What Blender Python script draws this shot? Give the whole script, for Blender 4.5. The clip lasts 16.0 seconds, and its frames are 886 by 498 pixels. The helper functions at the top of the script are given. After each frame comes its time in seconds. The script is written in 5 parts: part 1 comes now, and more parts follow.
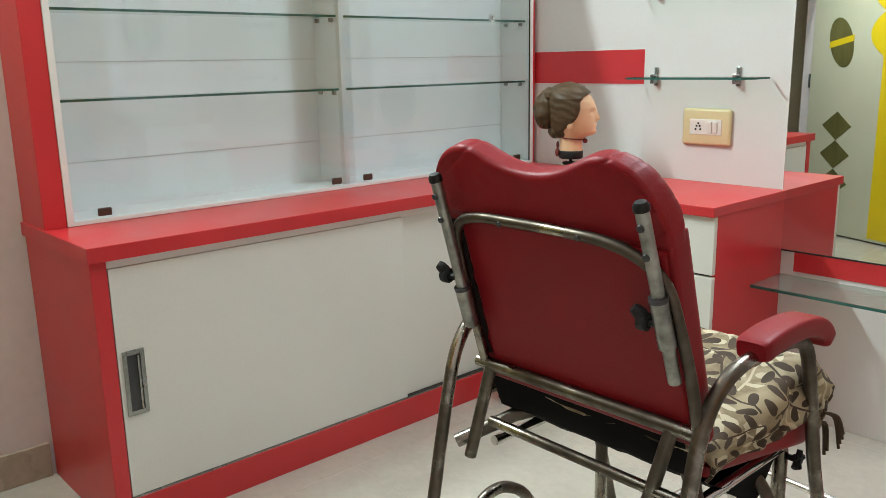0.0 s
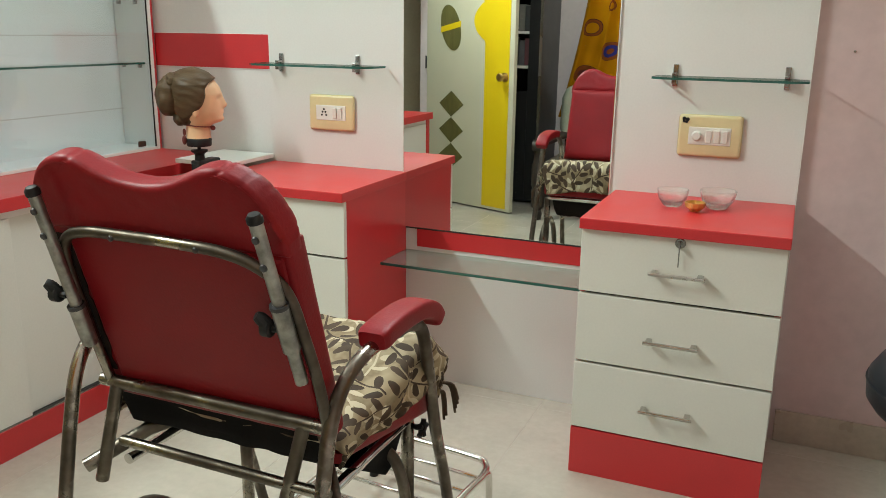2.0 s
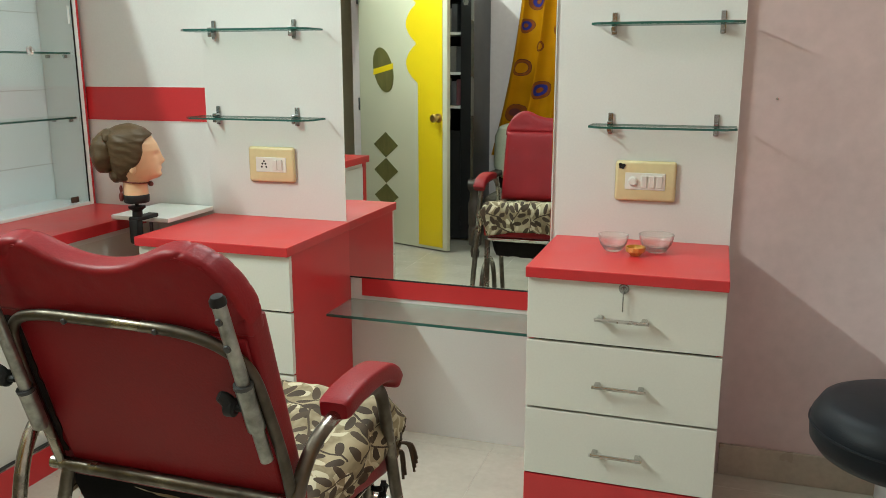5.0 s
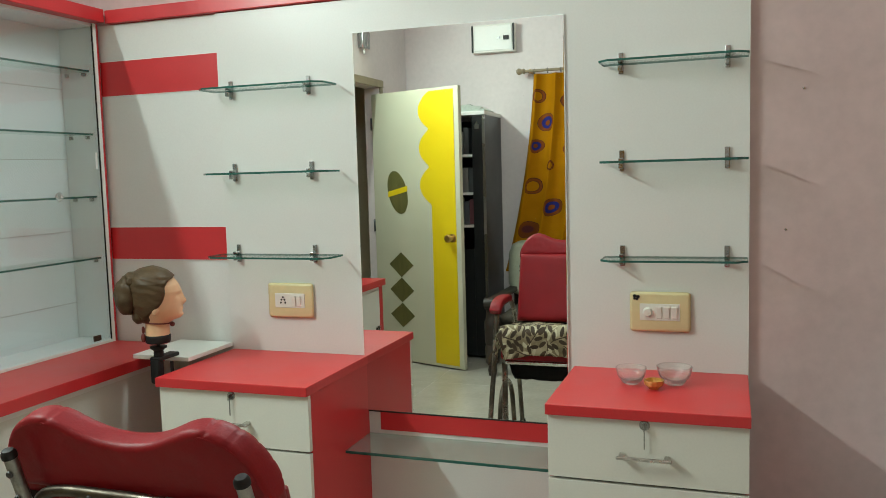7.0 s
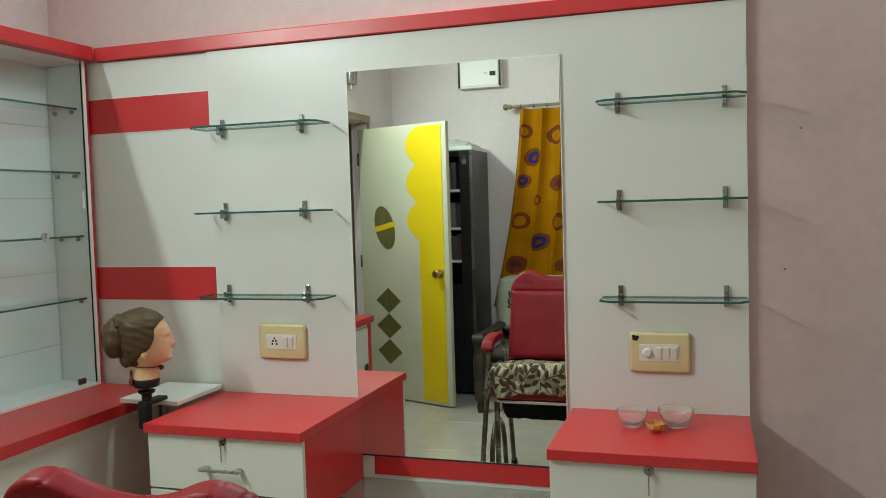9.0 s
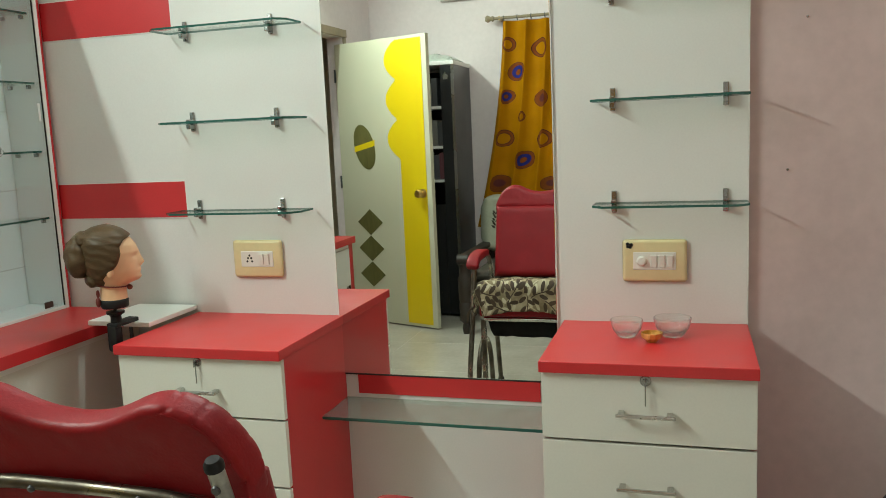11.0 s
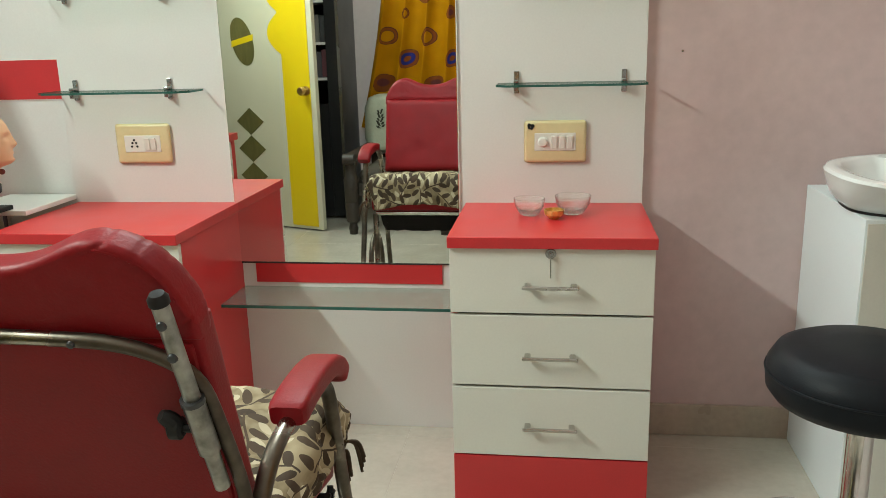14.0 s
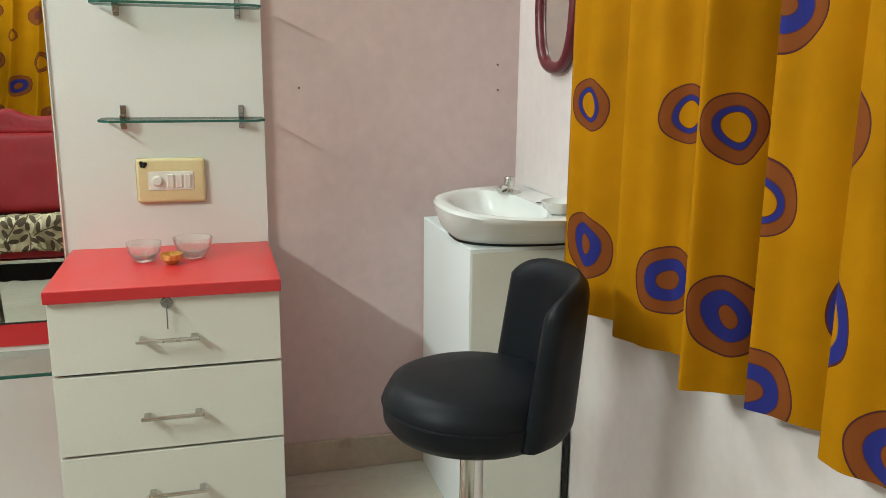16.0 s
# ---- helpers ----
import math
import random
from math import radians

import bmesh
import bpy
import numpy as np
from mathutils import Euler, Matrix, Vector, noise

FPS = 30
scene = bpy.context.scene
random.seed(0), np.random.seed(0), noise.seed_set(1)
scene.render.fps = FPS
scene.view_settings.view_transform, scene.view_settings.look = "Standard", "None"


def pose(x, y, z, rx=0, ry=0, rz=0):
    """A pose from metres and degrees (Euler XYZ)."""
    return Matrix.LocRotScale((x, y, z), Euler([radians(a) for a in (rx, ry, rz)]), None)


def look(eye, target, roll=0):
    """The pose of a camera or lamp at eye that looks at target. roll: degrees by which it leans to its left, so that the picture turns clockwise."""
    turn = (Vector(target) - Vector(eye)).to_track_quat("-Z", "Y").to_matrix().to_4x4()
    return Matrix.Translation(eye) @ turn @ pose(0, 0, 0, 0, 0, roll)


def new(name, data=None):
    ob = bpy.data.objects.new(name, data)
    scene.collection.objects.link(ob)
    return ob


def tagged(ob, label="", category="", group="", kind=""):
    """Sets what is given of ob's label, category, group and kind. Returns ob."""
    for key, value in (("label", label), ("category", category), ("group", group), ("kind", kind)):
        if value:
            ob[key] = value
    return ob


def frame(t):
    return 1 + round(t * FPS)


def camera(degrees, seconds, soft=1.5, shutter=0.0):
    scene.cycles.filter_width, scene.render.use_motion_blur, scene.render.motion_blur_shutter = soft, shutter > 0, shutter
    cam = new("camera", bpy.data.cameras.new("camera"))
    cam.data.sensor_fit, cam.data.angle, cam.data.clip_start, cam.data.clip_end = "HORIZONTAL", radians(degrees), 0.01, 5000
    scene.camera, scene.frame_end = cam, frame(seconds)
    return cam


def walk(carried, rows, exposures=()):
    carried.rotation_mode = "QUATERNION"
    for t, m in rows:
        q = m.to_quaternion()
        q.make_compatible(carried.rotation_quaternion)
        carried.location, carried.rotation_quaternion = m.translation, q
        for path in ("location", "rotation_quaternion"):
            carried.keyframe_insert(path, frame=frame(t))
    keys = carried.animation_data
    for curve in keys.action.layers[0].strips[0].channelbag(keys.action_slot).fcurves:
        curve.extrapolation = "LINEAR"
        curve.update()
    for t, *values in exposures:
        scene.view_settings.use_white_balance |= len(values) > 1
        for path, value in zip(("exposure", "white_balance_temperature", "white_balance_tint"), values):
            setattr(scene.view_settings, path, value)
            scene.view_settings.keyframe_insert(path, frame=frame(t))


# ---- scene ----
cam = camera(56.5, 16.0, soft=0.5)
PATH = [
    (0, (-0.009, 0.109, 1.177), (-1.453, 1.42, 0.736), -1.1),
    (0.5, (0.006, 0.119, 1.187), (-1.279, 1.589, 0.755), -1.1),
    (1, (0.014, 0.131, 1.204), (-1.11, 1.731, 0.783), -1.0),
    (1.5, (0.022, 0.139, 1.216), (-0.951, 1.829, 0.772), -0.5),
    (2, (0.026, 0.134, 1.231), (-0.732, 1.912, 0.72), 0.8),
    (2.5, (0.024, 0.122, 1.235), (-0.562, 1.951, 0.679), 1.7),
    (3, (0.011, 0.122, 1.24), (-0.486, 1.976, 0.677), 2.1),
    (3.2, (0.01, 0.116, 1.245), (-0.472, 1.975, 0.684), 2.4),
    (5.5, (-0.014, 0.119, 1.308), (-0.664, 1.972, 0.929), -0.7),
    (6, (-0.01, 0.112, 1.335), (-0.673, 1.973, 1.023), -1.1),
    (6.5, (-0.007, 0.108, 1.364), (-0.669, 1.981, 1.136), -1.4),
    (7, (-0.007, 0.101, 1.385), (-0.666, 1.981, 1.202), -1.6),
    (7.5, (-0.024, 0.095, 1.405), (-0.679, 1.979, 1.257), -1.6),
    (8, (-0.05, 0.102, 1.405), (-0.701, 1.989, 1.275), -1.6),
    (8.5, (-0.063, 0.112, 1.41), (-0.698, 2.005, 1.296), -1.6),
    (8.7, (-0.063, 0.114, 1.413), (-0.69, 2.01, 1.311), -1.6),
    (10.8, (-0.104, 0.244, 1.347), (-0.664, 2.145, 1.081), -2.7),
    (11, (-0.111, 0.254, 1.339), (-0.687, 2.149, 1.057), -2.6),
    (11.5, (-0.144, 0.215, 1.335), (-0.703, 2.109, 1.017), -2.9),
    (12, (-0.25, 0.221, 1.325), (-0.774, 2.125, 1.009), -3.0),
    (12.5, (-0.291, 0.208, 1.272), (-0.775, 2.118, 0.935), -3.0),
    (13, (-0.291, 0.185, 1.238), (-0.655, 2.107, 0.822), -2.4),
    (13.5, (-0.255, 0.216, 1.235), (-0.553, 2.136, 0.759), -1.7),
    (14, (-0.202, 0.237, 1.245), (-0.477, 2.155, 0.749), -1.5),
    (14.5, (-0.163, 0.235, 1.247), (-0.304, 2.164, 0.738), -1.6),
    (15, (-0.122, 0.244, 1.242), (-0.002, 2.177, 0.743), -1.1),
    (15.5, (-0.103, 0.294, 1.256), (0.288, 2.198, 0.788), -0.1),
    (16, (-0.096, 0.31, 1.255), (0.429, 2.191, 0.823), 0.6),
]
EXPOSURES = [(0.0, 0.06, 6450, 21), (1.5, -0.04, 6750, 20), (2.5, 0.00, 6910, 20), (5.5, -0.09, 6750, 15), (6.5, -0.25, 6720, 14), (7.5, -0.48, 6690, 14), (8.5, -0.58, 6650, 13), (11.0, -0.29, 6950, 14), (12.5, -0.17, 7050, 14), (14.5, 0.00, 6900, 17), (16.0, 0.07, 6850, 16)]
walk(cam, [(t, look(eye, target, roll)) for t, eye, target, roll in PATH], EXPOSURES)

# ---- light ----
world = bpy.data.worlds.new("World")
scene.world = world
world.use_nodes = True
world.node_tree.nodes["Background"].inputs[0].default_value = (0.9, 0.95, 1.0, 1)
world.node_tree.nodes["Background"].inputs[1].default_value = 0.05


def area_lamp(name, eye, target, size, size_y, watts, colour):
    data = bpy.data.lights.new(name, "AREA")
    data.shape, data.size, data.size_y = "RECTANGLE", size, size_y
    data.energy, data.color = watts, colour
    ob = new(name, data)
    ob.matrix_world = look(eye, target)
    return ob


# the tube lights high on the west wall and on the north wall above the panelling, each throwing light into the room and up at the ceiling
area_lamp("tube_light", (-2.388, 0.80, 2.50), (-0.6, 0.80, 1.4), 1.2, 0.04, 60, (0.79, 1.0, 0.94))
area_lamp("tube_light", (-2.388, 0.80, 2.51), (-2.0, 0.80, 3.4), 1.2, 0.04, 14, (0.79, 1.0, 0.94))
area_lamp("tube_light", (-0.85, 2.66, 2.62), (-0.85, 0.9, 1.3), 0.9, 0.04, 26, (0.77, 0.99, 1.0))
area_lamp("tube_light", (-0.85, 2.66, 2.63), (-0.85, 2.2, 3.4), 0.9, 0.04, 10, (0.77, 0.99, 1.0))

# ---- materials ----


def material(name, colour, rough=0.5, metal=0.0, spec=0.5):
    m = bpy.data.materials.new(name)
    m.use_nodes = True
    b = m.node_tree.nodes["Principled BSDF"]
    b.inputs["Base Color"].default_value = (*colour, 1)
    b.inputs["Roughness"].default_value = rough
    b.inputs["Metallic"].default_value = metal
    b.inputs["Specular IOR Level"].default_value = spec
    return m


def node(m, kind, **values):
    n = m.node_tree.nodes.new(kind)
    for key, value in values.items():
        n.inputs[key.replace("_", " ")].default_value = value
    return n


def link(m, a, b):
    m.node_tree.links.new(a, b)


def bsdf(m):
    return m.node_tree.nodes["Principled BSDF"]


def ramp(m, source, stops):
    r = m.node_tree.nodes.new("ShaderNodeValToRGB")
    el = r.color_ramp.elements
    while len(el) < len(stops):
        el.new(0.5)
    for e, (p, c) in zip(el, stops):
        e.position, e.color = p, (*c, 1)
    link(m, source, r.inputs[0])
    return r.outputs[0]


def coords(m, which="Object", scale=(1, 1, 1)):
    t = m.node_tree.nodes.new("ShaderNodeTexCoord")
    mp = m.node_tree.nodes.new("ShaderNodeMapping")
    mp.inputs["Scale"].default_value = scale
    link(m, t.outputs[which], mp.inputs[0])
    return mp.outputs[0]


def noise_tex(m, vec, scale, detail=4.0, rough=0.55):
    n = node(m, "ShaderNodeTexNoise", Scale=scale, Detail=detail, Roughness=rough)
    link(m, vec, n.inputs["Vector"])
    return n.outputs["Fac"]


def math_node(m, op, a, b=None):
    n = m.node_tree.nodes.new("ShaderNodeMath")
    n.operation = op
    for i, v in enumerate((a, b)):
        if v is None:
            continue
        if isinstance(v, (int, float)):
            n.inputs[i].default_value = v
        else:
            link(m, v, n.inputs[i])
    return n.outputs[0]


def mix_colour(m, fac, a, b):
    n = m.node_tree.nodes.new("ShaderNodeMix")
    n.data_type = "RGBA"
    for slot, v in ((0, fac), (6, a), (7, b)):
        if isinstance(v, (int, float)):
            n.inputs[slot].default_value = v
        elif isinstance(v, tuple):
            n.inputs[slot].default_value = (*v, 1)
        else:
            link(m, v, n.inputs[slot])
    return n.outputs[2]


def bump(m, height, strength=0.1, distance=0.01):
    b = node(m, "ShaderNodeBump", Strength=strength, Distance=distance)
    link(m, height, b.inputs["Height"])
    link(m, b.outputs[0], bsdf(m).inputs["Normal"])


def varied(name, colour, rough=0.5, metal=0.0, spread=0.12, scale=3.0, grain=60.0, relief=0.05, spec=0.5, rough_spread=0.12, stretch=(1, 1, 1)):
    """A surface whose colour, gloss and relief vary at a large and at a fine scale."""
    m = material(name, colour, rough, metal, spec)
    v = coords(m, "Object", stretch)
    big, fine = noise_tex(m, v, scale), noise_tex(m, v, grain, 3.0)
    lo = tuple(c * (1 - spread) for c in colour)
    hi = tuple(min(1, c * (1 + spread)) for c in colour)
    both = math_node(m, "ADD", math_node(m, "MULTIPLY", big, 0.65), math_node(m, "MULTIPLY", fine, 0.35))
    link(m, ramp(m, both, [(0.32, lo), (0.68, hi)]), bsdf(m).inputs["Base Color"])
    r = math_node(m, "ADD", math_node(m, "MULTIPLY", big, 2 * rough_spread), rough - rough_spread)
    link(m, r, bsdf(m).inputs["Roughness"])
    if relief:
        bump(m, fine, relief, 0.003)
    return m


M = {}
M["white"] = varied("white_laminate", (0.69, 0.685, 0.62), 0.34, spread=0.045, scale=1.8, grain=160, relief=0.03)
M["panel"] = varied("white_panel_laminate", (0.69, 0.70, 0.675), 0.36, spread=0.045, scale=1.8, grain=160, relief=0.03)
M["display_white"] = varied("cool_white_laminate", (0.76, 0.81, 0.82), 0.36, spread=0.03, scale=2.5, grain=180, relief=0.02)
M["black_cloth"] = varied("black_cloth", (0.012, 0.011, 0.011), 0.95, spread=0.3, scale=12, grain=200, relief=0.2, spec=0.08)
M["dark_backing"] = varied("dark_brown_backing", (0.022, 0.013, 0.010), 0.9, spread=0.4, scale=14, grain=150, relief=0.2, spec=0.1)
M["white_edge"] = varied("white_edge_band", (0.78, 0.78, 0.74), 0.4, spread=0.03, relief=0.01)
M["red"] = varied("red_laminate", (0.57, 0.026, 0.030), 0.34, spread=0.08, scale=4, grain=220, relief=0.02, spec=0.6)
# grey standing for the shade inside a groove
M["groove_shade"] = material("shadow_groove", (0.50, 0.51, 0.50), 0.7)
M["gap"] = material("dark_joint", (0.02, 0.018, 0.015), 0.8)
M["pink"] = varied("pink_wall_paint", (0.565, 0.430, 0.420), 0.62, spread=0.11, scale=2.6, grain=26, relief=0.14)
M["pale"] = varied("pale_pink_wall_paint", (0.68, 0.605, 0.595), 0.6, spread=0.08, scale=1.7, grain=30, relief=0.1)
M["ceiling"] = varied("ceiling_paint", (0.75, 0.74, 0.72), 0.7, spread=0.04)
M["skirting"] = varied("skirting_tile", (0.42, 0.35, 0.28), 0.3, spread=0.14, scale=7)
M["tile"] = varied("vitrified_floor_tile", (0.48, 0.44, 0.37), 0.16, spread=0.10, scale=4.5, grain=40, relief=0.01, rough_spread=0.06)
M["grout"] = material("grout", (0.47, 0.43, 0.365), 0.6)
M["mirror"] = material("silvered_mirror", (0.86, 0.90, 0.87), 0.01, 1.0)
M["chrome"] = varied("chrome", (0.66, 0.65, 0.62), 0.14, 1.0, spread=0.12, scale=9, grain=70, relief=0.01, rough_spread=0.08)


def worn_steel():
    """Chromed tube gone brownish, with bright patches where the plating is left."""
    m = material("worn_steel_tube", (0.3, 0.27, 0.23), 0.3, 1.0)
    v = coords(m)
    big, fine = noise_tex(m, v, 7.0, 3.0, 0.55), noise_tex(m, v, 70.0, 2.0)
    both = math_node(m, "ADD", math_node(m, "MULTIPLY", big, 0.88), math_node(m, "MULTIPLY", fine, 0.12))
    link(m, ramp(m, both, [(0.34, (0.42, 0.39, 0.33)), (0.44, (0.165, 0.142, 0.114)), (0.60, (0.082, 0.066, 0.051))]), bsdf(m).inputs["Base Color"])
    link(m, ramp(m, both, [(0.38, (0.24, 0.24, 0.24)), (0.56, (0.55, 0.55, 0.55))]), bsdf(m).inputs["Roughness"])
    link(m, ramp(m, both, [(0.48, (1, 1, 1)), (0.70, (0.75, 0.75, 0.75))]), bsdf(m).inputs["Metallic"])
    bump(m, fine, 0.04, 0.001)
    return m


M["steel"] = worn_steel()
M["grey_steel"] = varied("scuffed_grey_steel", (0.34, 0.34, 0.31), 0.36, 0.9, spread=0.5, scale=24, grain=70, relief=0.08, rough_spread=0.14)
M["nickel"] = varied("brushed_nickel", (0.36, 0.37, 0.36), 0.26, 1.0, spread=0.1, grain=120)
M["satin"] = varied("satin_steel", (0.55, 0.54, 0.51), 0.27, 1.0, spread=0.1, grain=120)
M["brass"] = varied("brass", (0.55, 0.38, 0.14), 0.28, 1.0, spread=0.15, grain=40)
M["maroon"] = varied("red_leatherette", (0.245, 0.008, 0.012), 0.46, spread=0.14, scale=6, grain=240, relief=0.16, spec=0.24)
M["black_leather"] = varied("black_leatherette", (0.008, 0.010, 0.013), 0.46, spread=0.2, scale=5, grain=320, relief=0.16, spec=0.16)
M["black"] = varied("black_plastic", (0.012, 0.012, 0.012), 0.5, spread=0.2, grain=90, spec=0.3)
M["ceramic"] = varied("white_ceramic", (0.73, 0.74, 0.72), 0.10, spread=0.02, relief=0, rough_spread=0.03)
M["cream"] = varied("cream_plastic", (0.68, 0.57, 0.32), 0.35, spread=0.06, scale=12, relief=0.01)
M["switch"] = varied("white_plastic", (0.74, 0.72, 0.66), 0.35, spread=0.04, relief=0.01)
M["door"] = varied("cream_door_laminate", (0.53, 0.52, 0.385), 0.4, spread=0.05, scale=2, grain=120, relief=0.03)
M["yellow"] = varied("yellow_laminate", (0.72, 0.52, 0.01), 0.35, spread=0.04, scale=3, grain=200, relief=0.02)
M["olive"] = varied("olive_veneer", (0.12, 0.11, 0.035), 0.4, spread=0.25, scale=10, stretch=(1, 1, 0.2))
M["frame_wood"] = varied("brown_door_frame", (0.27, 0.215, 0.13), 0.45, spread=0.2, scale=8, stretch=(4, 4, 0.5))
M["dark_wood"] = varied("dark_stained_wood", (0.07, 0.04, 0.025), 0.4, spread=0.3, scale=8, stretch=(1, 1, 0.3))
M["charcoal"] = varied("charcoal_metal", (0.045, 0.047, 0.05), 0.35, spread=0.2, scale=6)
M["skin"] = varied("vinyl_skin", (0.74, 0.46, 0.27), 0.42, spread=0.06, scale=14, relief=0.0)
M["plaster"] = varied("plaster", (0.60, 0.53, 0.38), 0.7)


def glass_material(name, tint, rough=0.0):
    m = material(name, tint, rough)
    b = bsdf(m)
    b.inputs["Transmission Weight"].default_value = 1.0
    b.inputs["IOR"].default_value = 1.5
    return m


M["clear"] = glass_material("clear_glass", (0.97, 0.97, 0.95), 0.17)
bsdf(M["clear"]).inputs["Transmission Weight"].default_value = 0.90
M["amber"] = varied("gold_lustre_glass", (0.60, 0.34, 0.09), 0.16, 0.30, spread=0.35, scale=60, grain=120)


def sheet_glass(name, tint, gloss):
    """Flat clear glass: lets light straight through, tinted, with a mirror-like sheen that grows at a glancing angle."""
    m = bpy.data.materials.new(name)
    m.use_nodes = True
    nt = m.node_tree
    nt.nodes.remove(nt.nodes["Principled BSDF"])
    tr = nt.nodes.new("ShaderNodeBsdfTransparent")
    tr.inputs[0].default_value = (*tint, 1)
    gl = nt.nodes.new("ShaderNodeBsdfGlossy")
    gl.inputs["Roughness"].default_value = 0.02
    lw = nt.nodes.new("ShaderNodeLayerWeight")
    lw.inputs[0].default_value = 0.5
    fac = math_node(m, "ADD", math_node(m, "MULTIPLY", math_node(m, "POWER", lw.outputs["Facing"], 4.0), gloss), 0.025)
    mx = nt.nodes.new("ShaderNodeMixShader")
    nt.links.new(fac, mx.inputs[0])
    nt.links.new(tr.outputs[0], mx.inputs[1])
    nt.links.new(gl.outputs[0], mx.inputs[2])
    nt.links.new(mx.outputs[0], nt.nodes["Material Output"].inputs[0])
    return m


M["glass"] = sheet_glass("green_float_glass", (0.94, 0.98, 0.96), 0.45)


def dusty_glass():
    """Ledge glass under a film of dust: see-through, greyish, with a soft sheen."""
    m = sheet_glass("dusty_ledge_glass", (0.84, 0.88, 0.84), 0.35)
    nt = m.node_tree
    out = nt.nodes["Material Output"]
    clear = out.inputs[0].links[0].from_socket
    dust = nt.nodes.new("ShaderNodeBsdfDiffuse")
    dust.inputs[0].default_value = (0.36, 0.35, 0.32, 1)
    mx = nt.nodes.new("ShaderNodeMixShader")
    v = coords(m)
    link(m, ramp(m, noise_tex(m, v, 14.0, 5.0), [(0.3, (0.10, 0.10, 0.10)), (0.7, (0.20, 0.20, 0.20))]), mx.inputs[0])
    link(m, clear, mx.inputs[1])
    link(m, dust.outputs[0], mx.inputs[2])
    link(m, mx.outputs[0], out.inputs[0])
    return m


M["dusty_glass"] = dusty_glass()


def pane_material():
    """Thin clear pane: mostly see-through with a weak gloss."""
    m = bpy.data.materials.new("thin_pane")
    m.use_nodes = True
    nt = m.node_tree
    nt.nodes.remove(nt.nodes["Principled BSDF"])
    tr = nt.nodes.new("ShaderNodeBsdfTransparent")
    tr.inputs[0].default_value = (0.975, 0.99, 0.985, 1)
    gl = nt.nodes.new("ShaderNodeBsdfGlossy")
    gl.inputs["Roughness"].default_value = 0.03
    mx = nt.nodes.new("ShaderNodeMixShader")
    mx.inputs[0].default_value = 0.05
    nt.links.new(tr.outputs[0], mx.inputs[1])
    nt.links.new(gl.outputs[0], mx.inputs[2])
    nt.links.new(mx.outputs[0], nt.nodes["Material Output"].inputs[0])
    return m


M["pane"] = pane_material()
M["glass_edge"] = varied("green_glass_edge", (0.022, 0.105, 0.085), 0.15, spread=0.25, grain=50)

# ---- mesh helpers ----


def box(bm, x0, x1, y0, y1, z0, z1, bevel=0.0, seg=2):
    made = bmesh.ops.create_cube(bm, size=1.0)["verts"]
    for v in made:
        v.co = Vector(((x0 + x1) / 2 + v.co.x * (x1 - x0), (y0 + y1) / 2 + v.co.y * (y1 - y0), (z0 + z1) / 2 + v.co.z * (z1 - z0)))
    if bevel > 0.0055:
        for f in {f for v in made for f in v.link_faces}:
            f.smooth = True
    if bevel:
        edges = {e for v in made for e in v.link_edges}
        bmesh.ops.bevel(bm, geom=list(edges), offset=bevel, segments=seg, affect="EDGES", profile=0.5)
    return bm


def boxes(*specs):
    bm = bmesh.new()
    for s in specs:
        box(bm, *s)
    return bm


def smooth_line(pts, n=6):
    pts = [Vector(p) for p in pts]
    out = []
    for i in range(len(pts) - 1):
        p0, p1, p2, p3 = pts[max(i - 1, 0)], pts[i], pts[i + 1], pts[min(i + 2, len(pts) - 1)]
        for k in range(n):
            t = k / n
            out.append(0.5 * ((2 * p1) + (p2 - p0) * t + (2 * p0 - 5 * p1 + 4 * p2 - p3) * t * t + (3 * p1 - p0 - 3 * p2 + p3) * t ** 3))
    return out + [pts[-1]]


def sweep(bm, pts, r, seg=12, closed=False, caps=True):
    """A tube of radius r (a number, or a function of 0..1) along the points."""
    pts = [Vector(p) for p in pts]
    n = len(pts)
    rings, normal = [], None
    for i, p in enumerate(pts):
        a = pts[(i - 1) % n] if closed or i else p
        b = pts[(i + 1) % n] if closed or i < n - 1 else p
        d = (b - a).normalized()
        if normal is None:
            normal = d.orthogonal().normalized()
        normal = (normal - d * normal.dot(d)).normalized()
        side = d.cross(normal)
        rad = r(i / (n - 1)) if callable(r) else r
        rings.append([bm.verts.new(p + rad * (math.cos(2 * math.pi * k / seg) * normal + math.sin(2 * math.pi * k / seg) * side)) for k in range(seg)])
    for i in range(n if closed else n - 1):
        a, b = rings[i], rings[(i + 1) % n]
        for k in range(seg):
            bm.faces.new((a[k], a[(k + 1) % seg], b[(k + 1) % seg], b[k])).smooth = True
    if caps and not closed:
        bm.faces.new(rings[0][::-1])
        bm.faces.new(rings[-1])
    return bm


def tube(pts, r, seg=12, n=0, closed=False):
    bm = bmesh.new()
    return sweep(bm, smooth_line(pts, n) if n else pts, r, seg, closed)


def lathe(bm, profile, seg=32, at=(0, 0, 0), stretch=(1, 1)):
    """A turned shape from (radius, height) pairs."""
    rings = []
    for r, z in profile:
        if r < 1e-5:
            rings.append([bm.verts.new((at[0], at[1], at[2] + z))])
        else:
            rings.append([bm.verts.new((at[0] + stretch[0] * r * math.cos(2 * math.pi * k / seg), at[1] + stretch[1] * r * math.sin(2 * math.pi * k / seg), at[2] + z)) for k in range(seg)])
    for a, b in zip(rings, rings[1:]):
        for k in range(seg):
            q = [a[k % len(a)], a[(k + 1) % len(a)], b[(k + 1) % len(b)], b[k % len(b)]]
            q = list(dict.fromkeys(q))
            if len(q) > 2:
                bm.faces.new(q).smooth = True
    return bm


